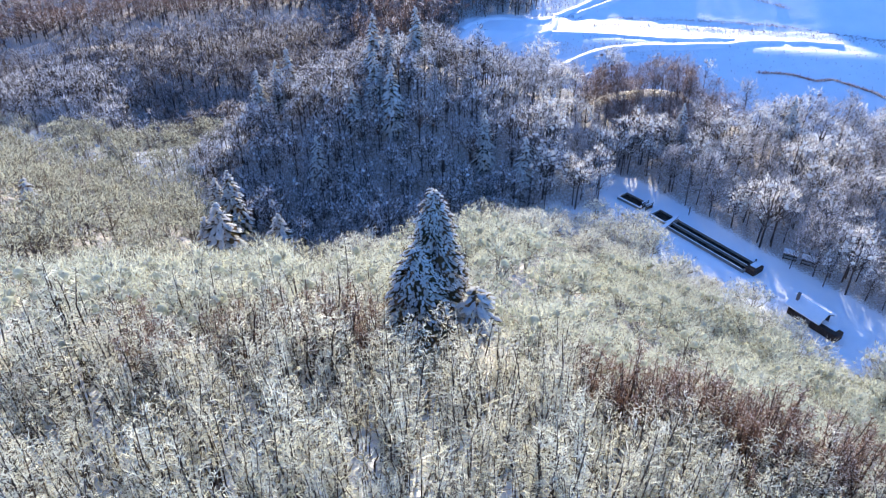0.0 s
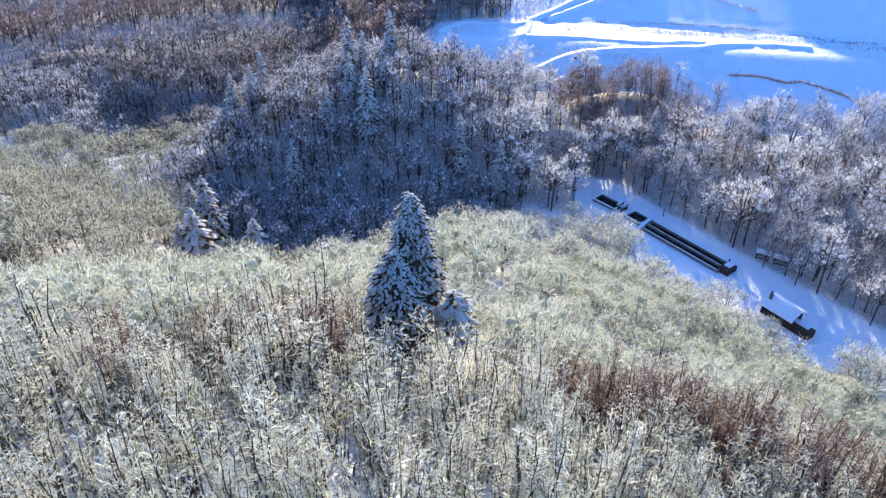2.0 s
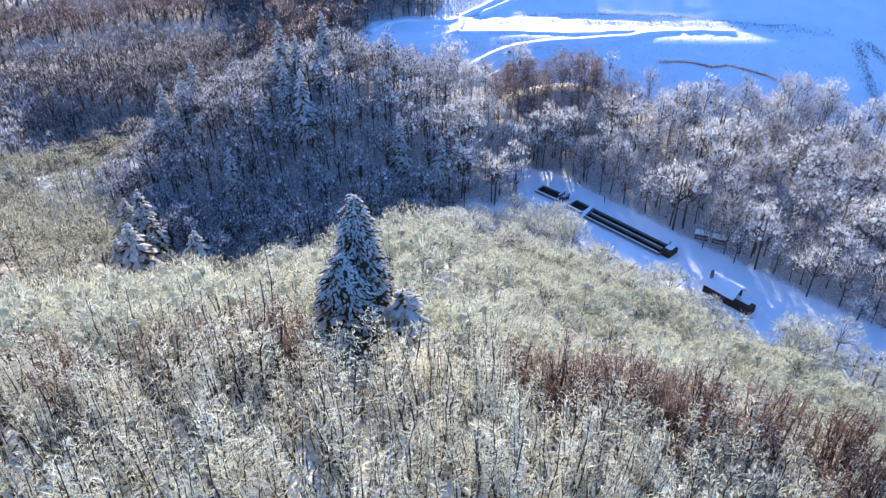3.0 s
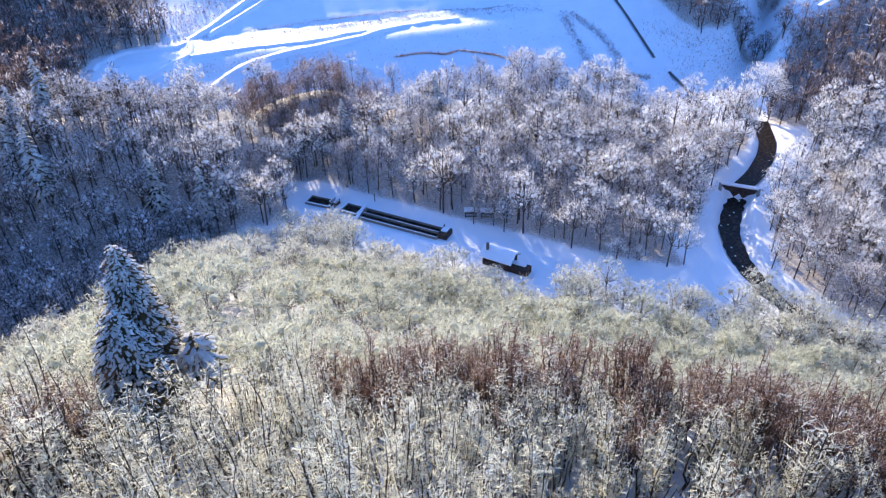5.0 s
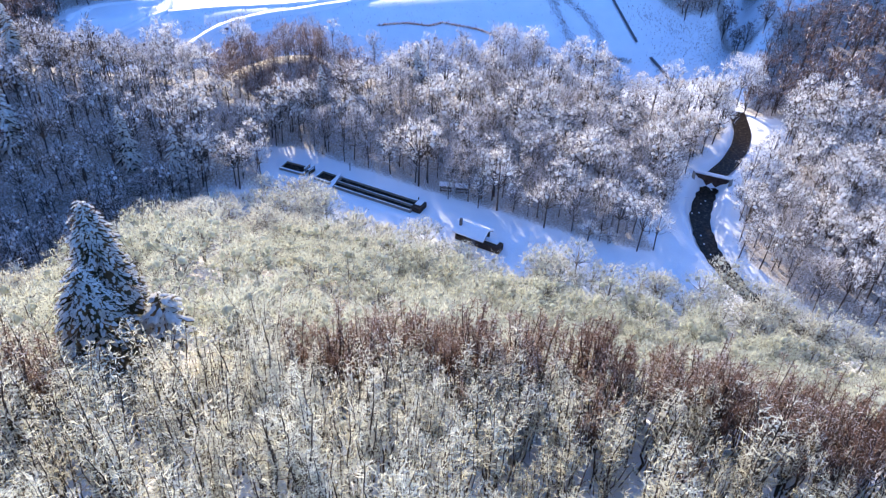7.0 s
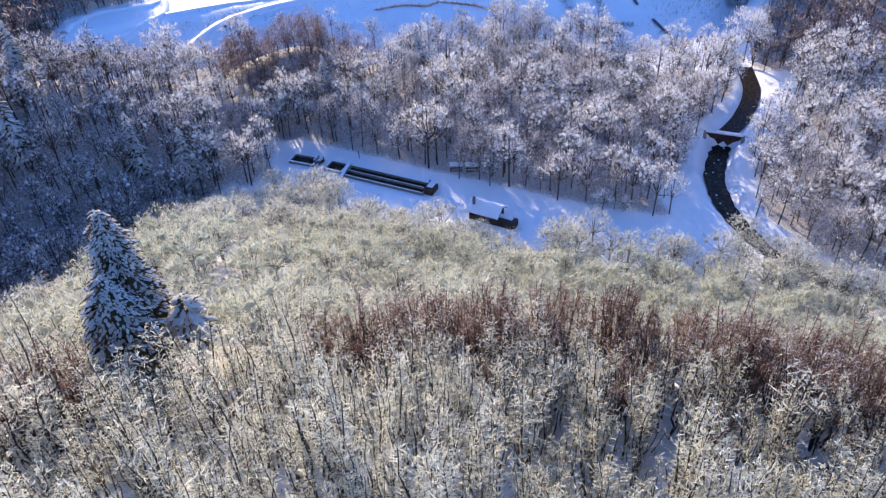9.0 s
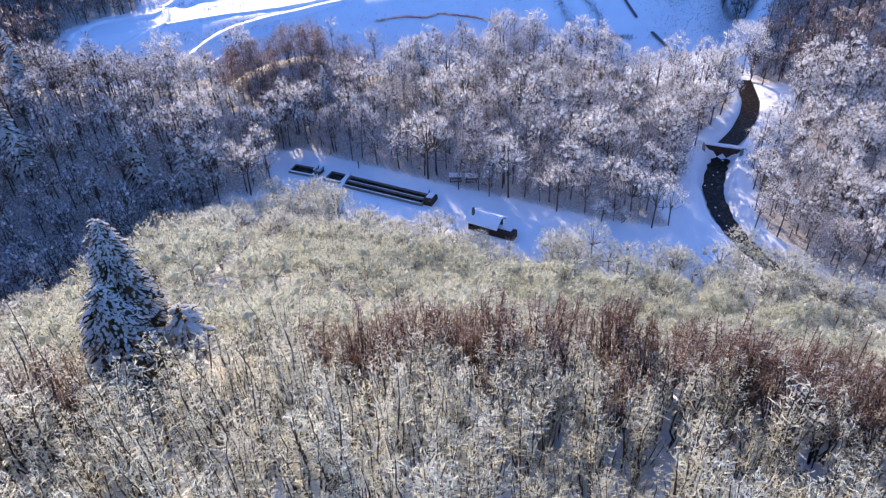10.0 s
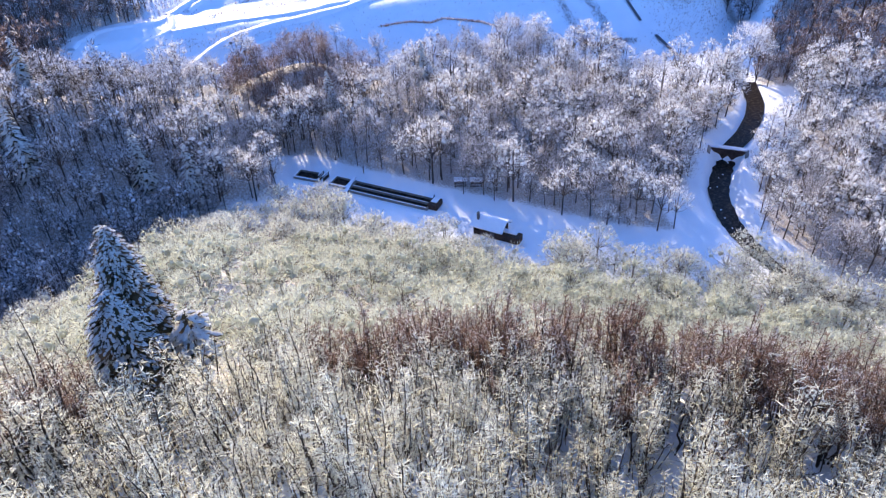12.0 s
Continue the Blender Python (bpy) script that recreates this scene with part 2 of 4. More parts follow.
def height(x, y):
    x, y = np.asarray(x, float), np.asarray(y, float)
    d, side = along(x, y, FOOT)
    # hillside under the camera, down to the foot of the valley
    near = np.interp(d, [0, 8, 20, 75, 100, 125, 160, 300, 700, 3000], [0, 0.6, 6, 42, 53, 63, 70, 78, 95, 160])
    near = near + (6.0 * bump2(x, y, 22, 37, 26, 14, 30)) * smooth(30, 60, d) + 3.0 * bump2(x, y, -24, 48, 16, 10, -20)
    near = near + 1.6 * waves(x, y, 26, 5) * smooth(10, 40, d)
    # rounded crest that carries the brown thicket
    dc, ac = np.hypot(x, y), np.degrees(np.arctan2(x, y))
    top = np.interp(ac, [8, 17, 28, 40, 50, 60, 67, 80], [44.2, 45.0, 46.2, 46.2, 47.2, 49.4, 50.8, 52.6])
    near = near + (top - near) * np.exp(-((dc - 44.5) / np.where(dc < 44.5, 9.0 + 22.0 * smooth(36, 52, ac), 5.5)) ** 2) * smooth(9, 18, ac) * smooth(110, 85, ac)
    # far side: ridges, the snow slope and the valley floor
    q = slope_q(x, y)
    q = q + (0.7 + 2.3 * smooth(242, 222, q)) * waves(x, y, 70, 21) - 7 * smooth(150, 200, x) * smooth(150, 200, y)
    slope = np.interp(q, [0, 150, 190, 218, 233, 253, 259, 300, 420, 700, 1500, 3000], [0, 0, 4.4, 14.3, 15.0, 21.6, 23.6, 37, 78, 160, 300, 400])
    slope = slope - smooth(75, 35, x) * np.interp(q, [233, 253, 300, 420], [0, 2.0, 3.5, 6])
    plain = np.interp(q, [0, 178, 253, 300, 420, 700, 1500, 3000], [0, 0, 27.5, 44.0, 86, 165, 300, 400])
    slope = slope + (plain - slope) * smooth(122, 150, x)
    band = smooth(216, 224, q) * smooth(241, 231, q)
    slope = slope + band * (0.35 * waves(x, y, 9, 23) + 0.22 * np.sin(q * 1.5 + 3.0 * waves(x, y, 45, 24)))
    # wooded ridges that fall away on the left, one behind the other, with deep troughs between them
    r, az = np.hypot(x, y), np.degrees(np.arctan2(x, y))
    crest_a = np.interp(az, [-60, -31.3, -29.2, -27.2, -23.9, -22.1, -20.3, -18.5, -16.5, -14.5, -12.4, -9.8, -8, -5.9, -2],
                        [-2, -2, -1, 3.0, 1.2, 0.0, -2.7, -6.9, -10.0, -11.0, -10.9, -9.4, -8.4, -7.2, -7])
    crest_b = np.interp(az, [-60, -30.4, -28.4, -23.7, -21.4, -19.9, -18, -17, -15.7, -13], [-2, -2, -3, -9, -8.5, -8.0, -12, -18, -26, -30])
    crest_c = np.interp(az, [-20, -16, -14, -13.1, -12.1, -10.4, -8.7, -6.2, 0], [-30, -24, -22, -33, -26, -23, -22, -21, -20])
    tail = np.interp(r, [380, 420, 600, 1000, 3000], [-45, -10, 60, 180, 320])
    spur = np.interp(az, [-60, -32, -29.9, -28.4, -26.2, -24.9, -24.2], [0.5, 0.5, 1.5, 2.5, 2.0, -3, -12])
    ridges = np.maximum.reduce([crest_a - np.where(r < 262, 0.085, 0.02) * np.abs(r - 262) ** 1.8, spur - 0.08 * np.abs(r - 228) ** 1.8, crest_b - np.where(r < 305, 0.05, 0.014) * np.abs(r - 305) ** 1.8,
                                crest_c - np.where(r < 345, 0.05, 0.012) * np.abs(r - 345) ** 1.8, tail, 0 * r - 45])
    shelf = np.interp(r, [200, 222, 228, 255, 300, 500], [2, 6, 7, 6.5, 15, 60])
    wooded = ridges + (shelf - ridges) * smooth(-9.5, -5.5, az)
    wooded = wooded * smooth(188, 218, r) + 2.0 * waves(x, y, 38, 9) * smooth(205, 235, r)
    s = smooth(-22, 8, x)
    far = slope * s + wooded * (1 - s)
    rise = np.interp(x, [-64, -54, -45, -36, -24, -14, -3, 8.5, 19, 26.5, 36, 50], [0, 1, 7, 12.4, 17, 21.5, 20.5, 15.0, 10.0, 6.0, 3.5, 0])
    hill = rise * np.exp(-((y - 174) / np.where(y < 174, 26.0, 20.0)) ** 2)
    far = np.maximum(far + hill, 9.0 * bump2(x, y, 55, 189, 21, 12) + far * smooth(200, 186, q) * 0.4)
    far = far + 10 * bump2(x, y, 225, 150, 40, 60) + 9 * bump2(x, y, 205, 215, 22, 22)
    far = far + 0.8 * waves(x, y, 30, 9) * smooth(14, 40, d) * smooth(150, 205, q) * (1 - smooth(195, 205, q) * smooth(-10, 10, x)) * smooth(210, 195, r)
    z = np.where(side > 0, near, far * smooth(0, 10, d))
    df, _ = along(x, y, np.array([(38, 160), (56, 131), (74, 100)], float))
    z = z * smooth(7.5, 13, df)
    ds, _ = along(x, y, STREAM)
    below = smooth(-0.3, 0.9, -0.75 * (x - 133.2) - 0.66 * (y - 106.4))
    z = z * smooth(2.0, 9.0, ds) - (1.1 + 2.4 * below) * smooth(3.4 + below, 1.9, ds)
    return z


def grid_axis(lo, hi, step, out_lo, out_hi):
    core = list(np.arange(lo, hi + step, step))
    a, v, g = [], lo, step
    while v > out_lo:
        g *= 1.16
        v -= g
        a.append(v)
    b, v, g = [], core[-1], step
    while v < out_hi:
        g *= 1.16
        v += g
        b.append(v)
    return np.array(a[::-1] + core + b)


gx, gy = grid_axis(-75, 180, 1.5, -3000, 3000), grid_axis(18, 252, 1.5, -3000, 4000)
GX, GY = np.meshgrid(gx, gy)
GZ = height(GX, GY)
ny, nx = GX.shape
idx = np.arange(nx * ny).reshape(ny, nx)
a, b_, c, d_ = idx[:-1, :-1].ravel(), idx[:-1, 1:].ravel(), idx[1:, 1:].ravel(), idx[1:, :-1].ravel()
ground = mesh_object("ground", np.stack([GX.ravel(), GY.ravel(), GZ.ravel()], 1),
                     np.concatenate([np.stack([a, b_, c], 1), np.stack([a, c, d_], 1)]), SNOW)
ground.data.polygons.foreach_set("use_smooth", np.ones(len(ground.data.polygons), bool))
tagged(ground, "snow-covered hillsides and valley floor with a carved stream bed", "ground", kind="structure")


# ---------------------------------------------------------------- trees
def prism(p, r):
    """A three-sided tapered tube through points p with radii r."""
    p = np.asarray(p, float)
    n = len(p)
    V, F = [], []
    for i in range(n):
        t = p[min(i + 1, n - 1)] - p[max(i - 1, 0)]
        t = t / (np.linalg.norm(t) + 1e-9)
        u = np.cross(t, (0.31, 0.87, 0.1))
        u /= np.linalg.norm(u) + 1e-9
        w = np.cross(t, u)
        for k in range(3):
            an = 2.094 * k
            V.append(p[i] + r[i] * (math.cos(an) * u + math.sin(an) * w))
    for i in range(n - 1):
        for k in range(3):
            a0, a1, b0, b1 = 3 * i + k, 3 * i + (k + 1) % 3, 3 * i + 3 + k, 3 * i + 3 + (k + 1) % 3
            F += [(a0, a1, b1), (a0, b1, b0)]
    return np.array(V), np.array(F)


def gather(pieces):
    V, F, n = [], [], 0
    for v, f in pieces:
        V.append(v)
        F.append(f + n)
        n += len(v)
    return np.concatenate(V), np.concatenate(F)


def slivers(base, direction, length, width, g):
    """Twigs as slim triangles."""
    n = len(base)
    d = direction / (np.linalg.norm(direction, axis=1)[:, None] + 1e-9)
    side = np.cross(d, g.normal(size=(n, 3)))
    side /= np.linalg.norm(side, axis=1)[:, None] + 1e-9
    side *= (width / 2)[:, None]
    tip = base + d * length[:, None]
    V = np.stack([base - side, base + side, tip], 1).reshape(-1, 3)
    return V, np.arange(3 * n).reshape(n, 3)


def broad_tree(seed, h, radius, base, limbs, twigs, tlen, twid, trunk_r=0.16, rise=0.7, inner=0.25):
    """A bare broadleaf tree: a bent tapered trunk, limbs with dark inner twigs, and a domed crown of rimed twigs."""
    g = np.random.default_rng(seed)
    bend = g.normal(size=2) * 0.05 * h
    ts = np.linspace(0, 1, 5)
    axis = np.stack([bend[0] * ts ** 2, bend[1] * ts ** 2, ts * h * 0.86 - 0.4], 1)
    wood = [prism(axis, trunk_r * (1 - 0.85 * ts))]
    seeds, dirs, deep = [], [], []
    per = max(1, twigs // limbs)
    for i in range(limbs):
        t = base + (0.95 - base) * (i + g.random()) / limbs
        p0 = np.array([np.interp(t * 0.95, ts, axis[:, k]) for k in range(3)])
        an = i * 2.4 + g.normal() * 0.4
        u = (t - base) / (1 - base)
        L = radius * (0.95 * math.sqrt(max(0.12, 1 - u ** 1.7)) + 0.12) * g.uniform(0.75, 1.15)
        up = rise * (0.45 + 1.1 * u) * g.uniform(0.7, 1.3)
        out = np.array([math.cos(an), math.sin(an), up])
        out /= np.linalg.norm(out)
        p1 = p0 + out * L * 0.5 + g.normal(size=3) * 0.12
        p2 = p1 + (out + np.array([0, 0, 0.3])) * L * 0.45
        wood.append(prism([p0, p1, p2], [trunk_r * 0.42 * (1.15 - t), trunk_r * 0.26 * (1.15 - t), 0.012]))
        q = g.random(per) ** 0.45
        pt = np.where((q < 0.5)[:, None], p0 + (p1 - p0) * (q * 2)[:, None], p1 + (p2 - p1) * ((q - 0.5) * 2)[:, None])
        seeds.append(pt + g.normal(size=(per, 3)) * radius * 0.17 * (0.25 + q)[:, None])
        dirs.append(out * 0.8 + g.normal(size=(per, 3)) * 0.7 + np.array([0, 0, 0.55]))
        deep.append(q)
    seeds, dirs, deep = np.concatenate(seeds), np.concatenate(dirs), np.concatenate(deep)
    n = len(seeds)
    ln, wd = tlen * g.uniform(0.55, 1.45, n), twid * g.uniform(0.6, 1.5, n)
    low = deep < np.quantile(deep, inner)
    wood.append(slivers(seeds[low], dirs[low], ln[low], wd[low] * 0.9, g))
    return gather(wood), slivers(seeds[~low], dirs[~low], ln[~low], wd[~low], g)


_g5 = (1 + math.sqrt(5)) / 2
BALL = np.array([(-1, _g5, 0), (1, _g5, 0), (-1, -_g5, 0), (1, -_g5, 0), (0, -1, _g5), (0, 1, _g5), (0, -1, -_g5), (0, 1, -_g5), (_g5, 0, -1), (_g5, 0, 1), (-_g5, 0, -1), (-_g5, 0, 1)]) / 1.9
BALL_FACES = np.array([(0, 11, 5), (0, 5, 1), (0, 1, 7), (0, 7, 10), (0, 10, 11), (1, 5, 9), (5, 11, 4), (11, 10, 2), (10, 7, 6), (7, 1, 8),
                       (3, 9, 4), (3, 4, 2), (3, 2, 6), (3, 6, 8), (3, 8, 9), (4, 9, 5), (2, 4, 11), (6, 2, 10), (8, 6, 7), (9, 8, 1)])


def dome_tree(seed, h, radius, lobes, twigs, tlen, twid, clear=0.34, dark=0.22, core=0.0):
    """A low rounded broadleaf tree: limbs end in tufts of short rimed twigs that together make an uneven dome."""
    g = np.random.default_rng(seed)
    fork = np.array([g.normal() * 0.15, g.normal() * 0.15, clear * h])
    wood = [prism([(0, 0, -0.5), fork * 0.5, fork, fork + np.array([0, 0, (0.72 - 0.72 * clear) * h])], [0.17, 0.15, 0.13, 0.03])]
    seeds, dirs, tufts = [], [], []
    per = twigs // lobes
    for i in range(lobes):
        an = i * 2.4 + g.normal() * 0.35
        up = 0.12 + 0.86 * ((i + g.random()) / lobes)
        ring = math.sqrt(max(0.0, 1 - up * up))
        reach = g.uniform(0.78, 1.12)
        c = np.array([math.cos(an) * ring * radius * 0.68 * reach, math.sin(an) * ring * radius * 0.68 * reach, h * (clear + (0.78 - 0.88 * clear) * up * reach)])
        lr = radius * g.uniform(0.26, 0.42)
        wood.append(prism([fork * 0.96, (fork + c) / 2 + g.normal(size=3) * 0.15, c], [0.07, 0.05, 0.02]))
        if core and up > 0.42:
            tufts.append((c + BALL * lr * core * g.uniform(0.6, 1.25, (12, 1)), BALL_FACES))
        u = g.normal(size=(per, 3))
        u /= np.linalg.norm(u, axis=1)[:, None]
        u[:, 2] = np.where(u[:, 2] < -0.35, -u[:, 2], u[:, 2])
        seeds.append(c + u * (lr * g.uniform(0.4, 0.9, per))[:, None])
        dirs.append(u + g.normal(size=(per, 3)) * 0.42 + np.array([0, 0, 0.30]))
    seeds, dirs = np.concatenate(seeds), np.concatenate(dirs)
    n = len(seeds)
    ln, wd = tlen * g.uniform(0.5, 1.5, n), twid * g.uniform(0.6, 1.5, n)
    # more bark-dark twigs low in the crown, as painted shade on its underside
    inner = g.random(n) < np.clip(dark - 1.05 * dark * (seeds[:, 2] / h - clear) / (1 - clear), 0.05, 0.75)
    return gather(wood), gather(tufts + [slivers(seeds[~inner], dirs[~inner], ln[~inner], wd[~inner], g)]), slivers(seeds[inner], dirs[inner], ln[inner], wd[inner] * 0.8, g)


def shrub_tree(seed, h, stems, branches, blen, bwid, spread=0.12, twiglets=3, tip=0.75):
    """A clump of slim upright stems; crooked side branches and twiglets stick out all ways and carry lines of snow."""
    g = np.random.default_rng(seed)
    wood, seeds, dirs, lens, wids = [], [], [], [], []
    k = branches // stems
    for i in range(stems):
        an = i * 2.4 + g.normal() * 0.5
        lean = spread * g.uniform(0.15, 1.3)
        H = h * g.uniform(0.72, 1.04)
        ts = np.linspace(0, 1, 5)
        r = np.array([math.cos(an), math.sin(an)])
        cur = lean * H * (0.7 * ts + 0.3 * ts ** 2)
        foot = g.uniform(0.15, 0.9)
        axis = np.stack([r[0] * (foot + cur), r[1] * (foot + cur), H * ts - 0.25], 1)
        axis[1:] += g.normal(size=(4, 3)) * 0.13
        r0 = g.uniform(0.05, 0.12)
        wood.append(prism(axis, r0 * (1.05 - 0.85 * ts)))
        q = 0.22 + 0.78 * g.random(k) ** tip
        pt = np.stack([np.interp(q, ts, axis[:, c3]) for c3 in range(3)], 1)
        an2 = g.uniform(0, 6.28, k)
        d = np.stack([np.cos(an2), np.sin(an2), g.uniform(-0.1, 1.1, k)], 1)
        d /= np.linalg.norm(d, axis=1)[:, None]
        L = blen * g.uniform(0.5, 1.4, k) * (1.25 - 0.85 * q)
        w = bwid * g.uniform(0.7, 1.4, k)
        seeds.append(pt), dirs.append(d), lens.append(L), wids.append(w)
        d2 = d * 0.8 + g.normal(size=(k, 3)) * 0.45 + np.array([0, 0, 0.1])
        d2 /= np.linalg.norm(d2, axis=1)[:, None]
        mid = pt + d * (L * 0.62)[:, None]
        seeds.append(mid), dirs.append(d2), lens.append(L * 0.8), wids.append(w * 1.1)
        for _ in range(twiglets):
            f = g.uniform(0.1, 0.8, k)
            seeds.append(mid + d2 * (L * f - 0.2 * L)[:, None])
            dirs.append(d2 * 0.4 + g.normal(size=(k, 3)) * 0.7 + np.array([0, 0, 0.15]))
            lens.append(L * g.uniform(0.25, 0.6, k)), wids.append(bwid * 0.8 * g.uniform(0.7, 1.4, k))
    tw = slivers(np.concatenate(seeds), np.concatenate(dirs), np.concatenate(lens), np.concatenate(wids), g)
    return gather(wood), tw


CLUMP_FACES = np.array([(k5, (k5 + 1) % 5, 5) for k5 in range(5)])


def conifer(seed, h, radius, whorls, boughs, snow=0.7, low=0.12, bare=0.0, shape=0.7, load=1.0, clumps=9):
    """A conifer: tapered trunk, drooping boughs of needles and snow lying on them; bare: share of the height whose boughs hold little snow."""
    g = np.random.default_rng(seed)
    ts = np.linspace(0, 1, 5)
    axis = np.stack([0 * ts, 0 * ts, ts * h - 0.6], 1)
    trunk = prism(axis, radius * 0.07 * (1.02 - ts) + 0.01)
    green, white = [], []
    F = []
    for j in range(3):
        F += [(j, 4 + j, 5 + j), (j, 5 + j, j + 1), (4 + j, 8 + j, 9 + j), (4 + j, 9 + j, 5 + j)]
    F = np.array(F)
    for i in range(whorls):
        t = low + (0.99 - low) * (i / (whorls - 1)) ** 0.9
        L0 = radius * (1 - t) ** shape * (1.0 if t > low + 0.1 else 0.85) + 0.15
        m = max(4, int(boughs * (0.4 + 0.6 * (1 - t))))
        for k in range(m):
            an = 6.283 * (k + g.random() * 0.8) / m + i * 1.3
            L = L0 * g.uniform(0.6, 1.2)
            o = np.array([math.cos(an), math.sin(an), 0.0])
            sd = np.array([-o[1], o[0], 0.0])
            z0 = t * h + g.normal() * 0.15
            w = (0.11 * L + 0.13) * g.uniform(0.7, 1.3)
            start = 0.3 * g.random()
            qs = start + (1 - start) * np.array([0.05, 0.4, 0.75, 1.0])
            wd = np.array([0.35, 1.0, 0.8, 0.1]) * w
            zz = z0 + L * (0.2 * qs - 0.6 * qs ** 2) * g.uniform(0.6, 1.4)
            mid = o[None] * (L * qs)[:, None] + sd[None] * (g.normal() * 0.12 * L * qs ** 2)[:, None]
            mid[:, 2] += zz
            lf, rt = mid - sd * wd[:, None], mid + sd * wd[:, None]
            lf[:, 2] -= wd * 0.6
            rt[:, 2] -= wd * 0.6
            V = np.concatenate([lf, mid, rt])
            green.append((V, F))
            green.append(slivers(mid[[1, 2, 3, 2, 1, 3]] + g.normal(size=(6, 3)) * w * 0.8, g.normal(size=(6, 3)) * 0.7 + o * 0.6 - np.array([0, 0, 0.5]),
                                 g.uniform(0.25, 0.6, 6) * (0.5 + 0.15 * L), np.full(6, 0.10), g))
            held = snow * (g.uniform(0.35, 1.0) if t > bare else g.uniform(0.0, 0.14))
            for c in range(clumps // 2 if L < 1.2 else clumps):
                if g.random() > held:
                    continue
                f = start + (1 - start) * g.uniform(0.2, 1.0)
                ctr = np.array([np.interp(f, qs, mid[:, c3]) for c3 in range(3)]) + sd * g.normal() * w * 0.5
                ra = load * g.uniform(0.07, 0.17) * (0.7 + 0.12 * L)
                rim = [ctr + o * ra * 1.7 * math.cos(a5) + sd * ra * math.sin(a5) + np.array([0, 0, -0.55 * ra * math.cos(a5) * (0.4 + f) - 0.10 * ra]) for a5 in
                       (np.arange(5) * 1.2566 + g.random() * 1.2)]
                white.append((np.array(rim + [ctr + np.array([0, 0, 0.45 * ra + 0.03])]), CLUMP_FACES))
    return trunk, gather(green), gather(white)


def placed(arrays, spots, seed):
    """Many copies of the tree shapes as one array pair for each of their parts."""
    g = np.random.default_rng(seed)
    outs = [[] for _ in arrays[0]]
    for (x, y, z, s) in spots:
        arr = arrays[int(g.integers(len(arrays)))]
        an = g.uniform(0, 6.28)
        c, sn = math.cos(an), math.sin(an)
        R = np.array([[c, -sn, 0], [sn, c, 0], [0, 0, g.uniform(0.85, 1.15)]]) * s
        for o, (v, f) in zip(outs, arr):
            o.append((v @ R.T + np.array([x, y, z]), f))
    return [gather(o) for o in outs]


def scatter(x0, x1, y0, y1, step, seed, keep):
    g = np.random.default_rng(seed)
    xs, ys = np.meshgrid(np.arange(x0, x1, step), np.arange(y0, y1, step))
    xs = (xs + g.uniform(-0.48, 0.48, xs.shape) * step).ravel()
    ys = (ys + g.uniform(-0.48, 0.48, ys.shape) * step).ravel()
    k = keep(xs, ys)
    xs, ys = xs[k], ys[k]
    sc = np.clip(g.normal(1.0, 0.17, len(xs)), 0.6, 1.4)
    return np.stack([xs, ys, height(xs, ys), sc], 1)


def plant(kind, spots, variants, mats, label, far_label, category, group, singles=300, seed=1):
    """The nearest trees stand singly; the rest of the wood is one mesh a part."""
    g = np.random.default_rng(seed)
    order = np.argsort(np.hypot(spots[:, 0] - 8, spots[:, 1]))
    spots = spots[order]
    templates = []
    for i, (x, y, z, s) in enumerate(spots[:singles]):
        k = i % len(variants)
        m = Matrix.LocRotScale((x, y, z), Euler((0, 0, g.uniform(0, 6.28))), (s, s, s * g.uniform(0.88, 1.12)))
        if i < len(variants):
            root = new(kind)
            tagged(root, label, category, group)
            wood, twigs, *inside = variants[k]
            mesh_object("trunk", wood[0], wood[1], mats[0], root)
            v, f = gather([twigs] + inside)
            mesh_object("crown", v, f, [mats[1], mats[0]], root, slots=np.arange(len(f)) >= len(twigs[1]))
            root.matrix_basis = m
            templates.append(root)
        else:
            t = copy_thing(templates[k], Matrix())
            t.matrix_basis = m
    rest = spots[singles:]
    if len(rest):
        (v2, f2), (v1, f1) = (lambda w, t, *i: (t, gather([w, *i])))(*placed(variants, rest, seed))
        stand = mesh_object(kind + "_wood", np.concatenate([v1, v2]), np.concatenate([f1, f2 + len(v1)]), list(mats),
                            slots=np.concatenate([np.zeros(len(f1)), np.ones(len(f2))]))
        tagged(stand, far_label, category, kind="stuff")
    return len(rest)


def foot_side(x, y):
    d, side = along(x, y, FOOT)
    return d * side


def azimuth(x, y):
    return np.degrees(np.arctan2(x, y))


CONIFER_GAPS = ((-38.8, 108.5), (-41.6, 109.8), (-37.6, 104.5), (-36.2, 100.5), (-35, 97), (-41, 104), (-32.2, 122.0), (-31.2, 118), (-30.2, 114), (-67.7, 105.5), (-42.8, 129.7), (-41, 125), (-46.0, 131.0), (-53.6, 158.8), (-82.3, 166.9), (-108.2, 167.8))


def hill_edge(y):
    """The left foot of the shaded hill."""
    return np.interp(y, [128, 134, 140, 157, 171, 185, 205], [-38, -42, -50, -61, -57, -47, -36])


def keep_flat(x, y):
    """The sunlit flat of frosted trees beside the hill."""
    return (x < hill_edge(y)) & (y < 184 - 0.04 * (x + 60)) & (foot_side(x, y) > -32) & (azimuth(x, y) > -46)


def keep_shrub(x, y):
    d, az = np.hypot(x, y), azimuth(x, y)
    ok = (d < np.where(az > 15, 46.5, 52)) & (d > 5) & (az > -58) & (az < 95)
    return ok & (np.hypot(x - 0.3, y - 51.5) > 5.4)


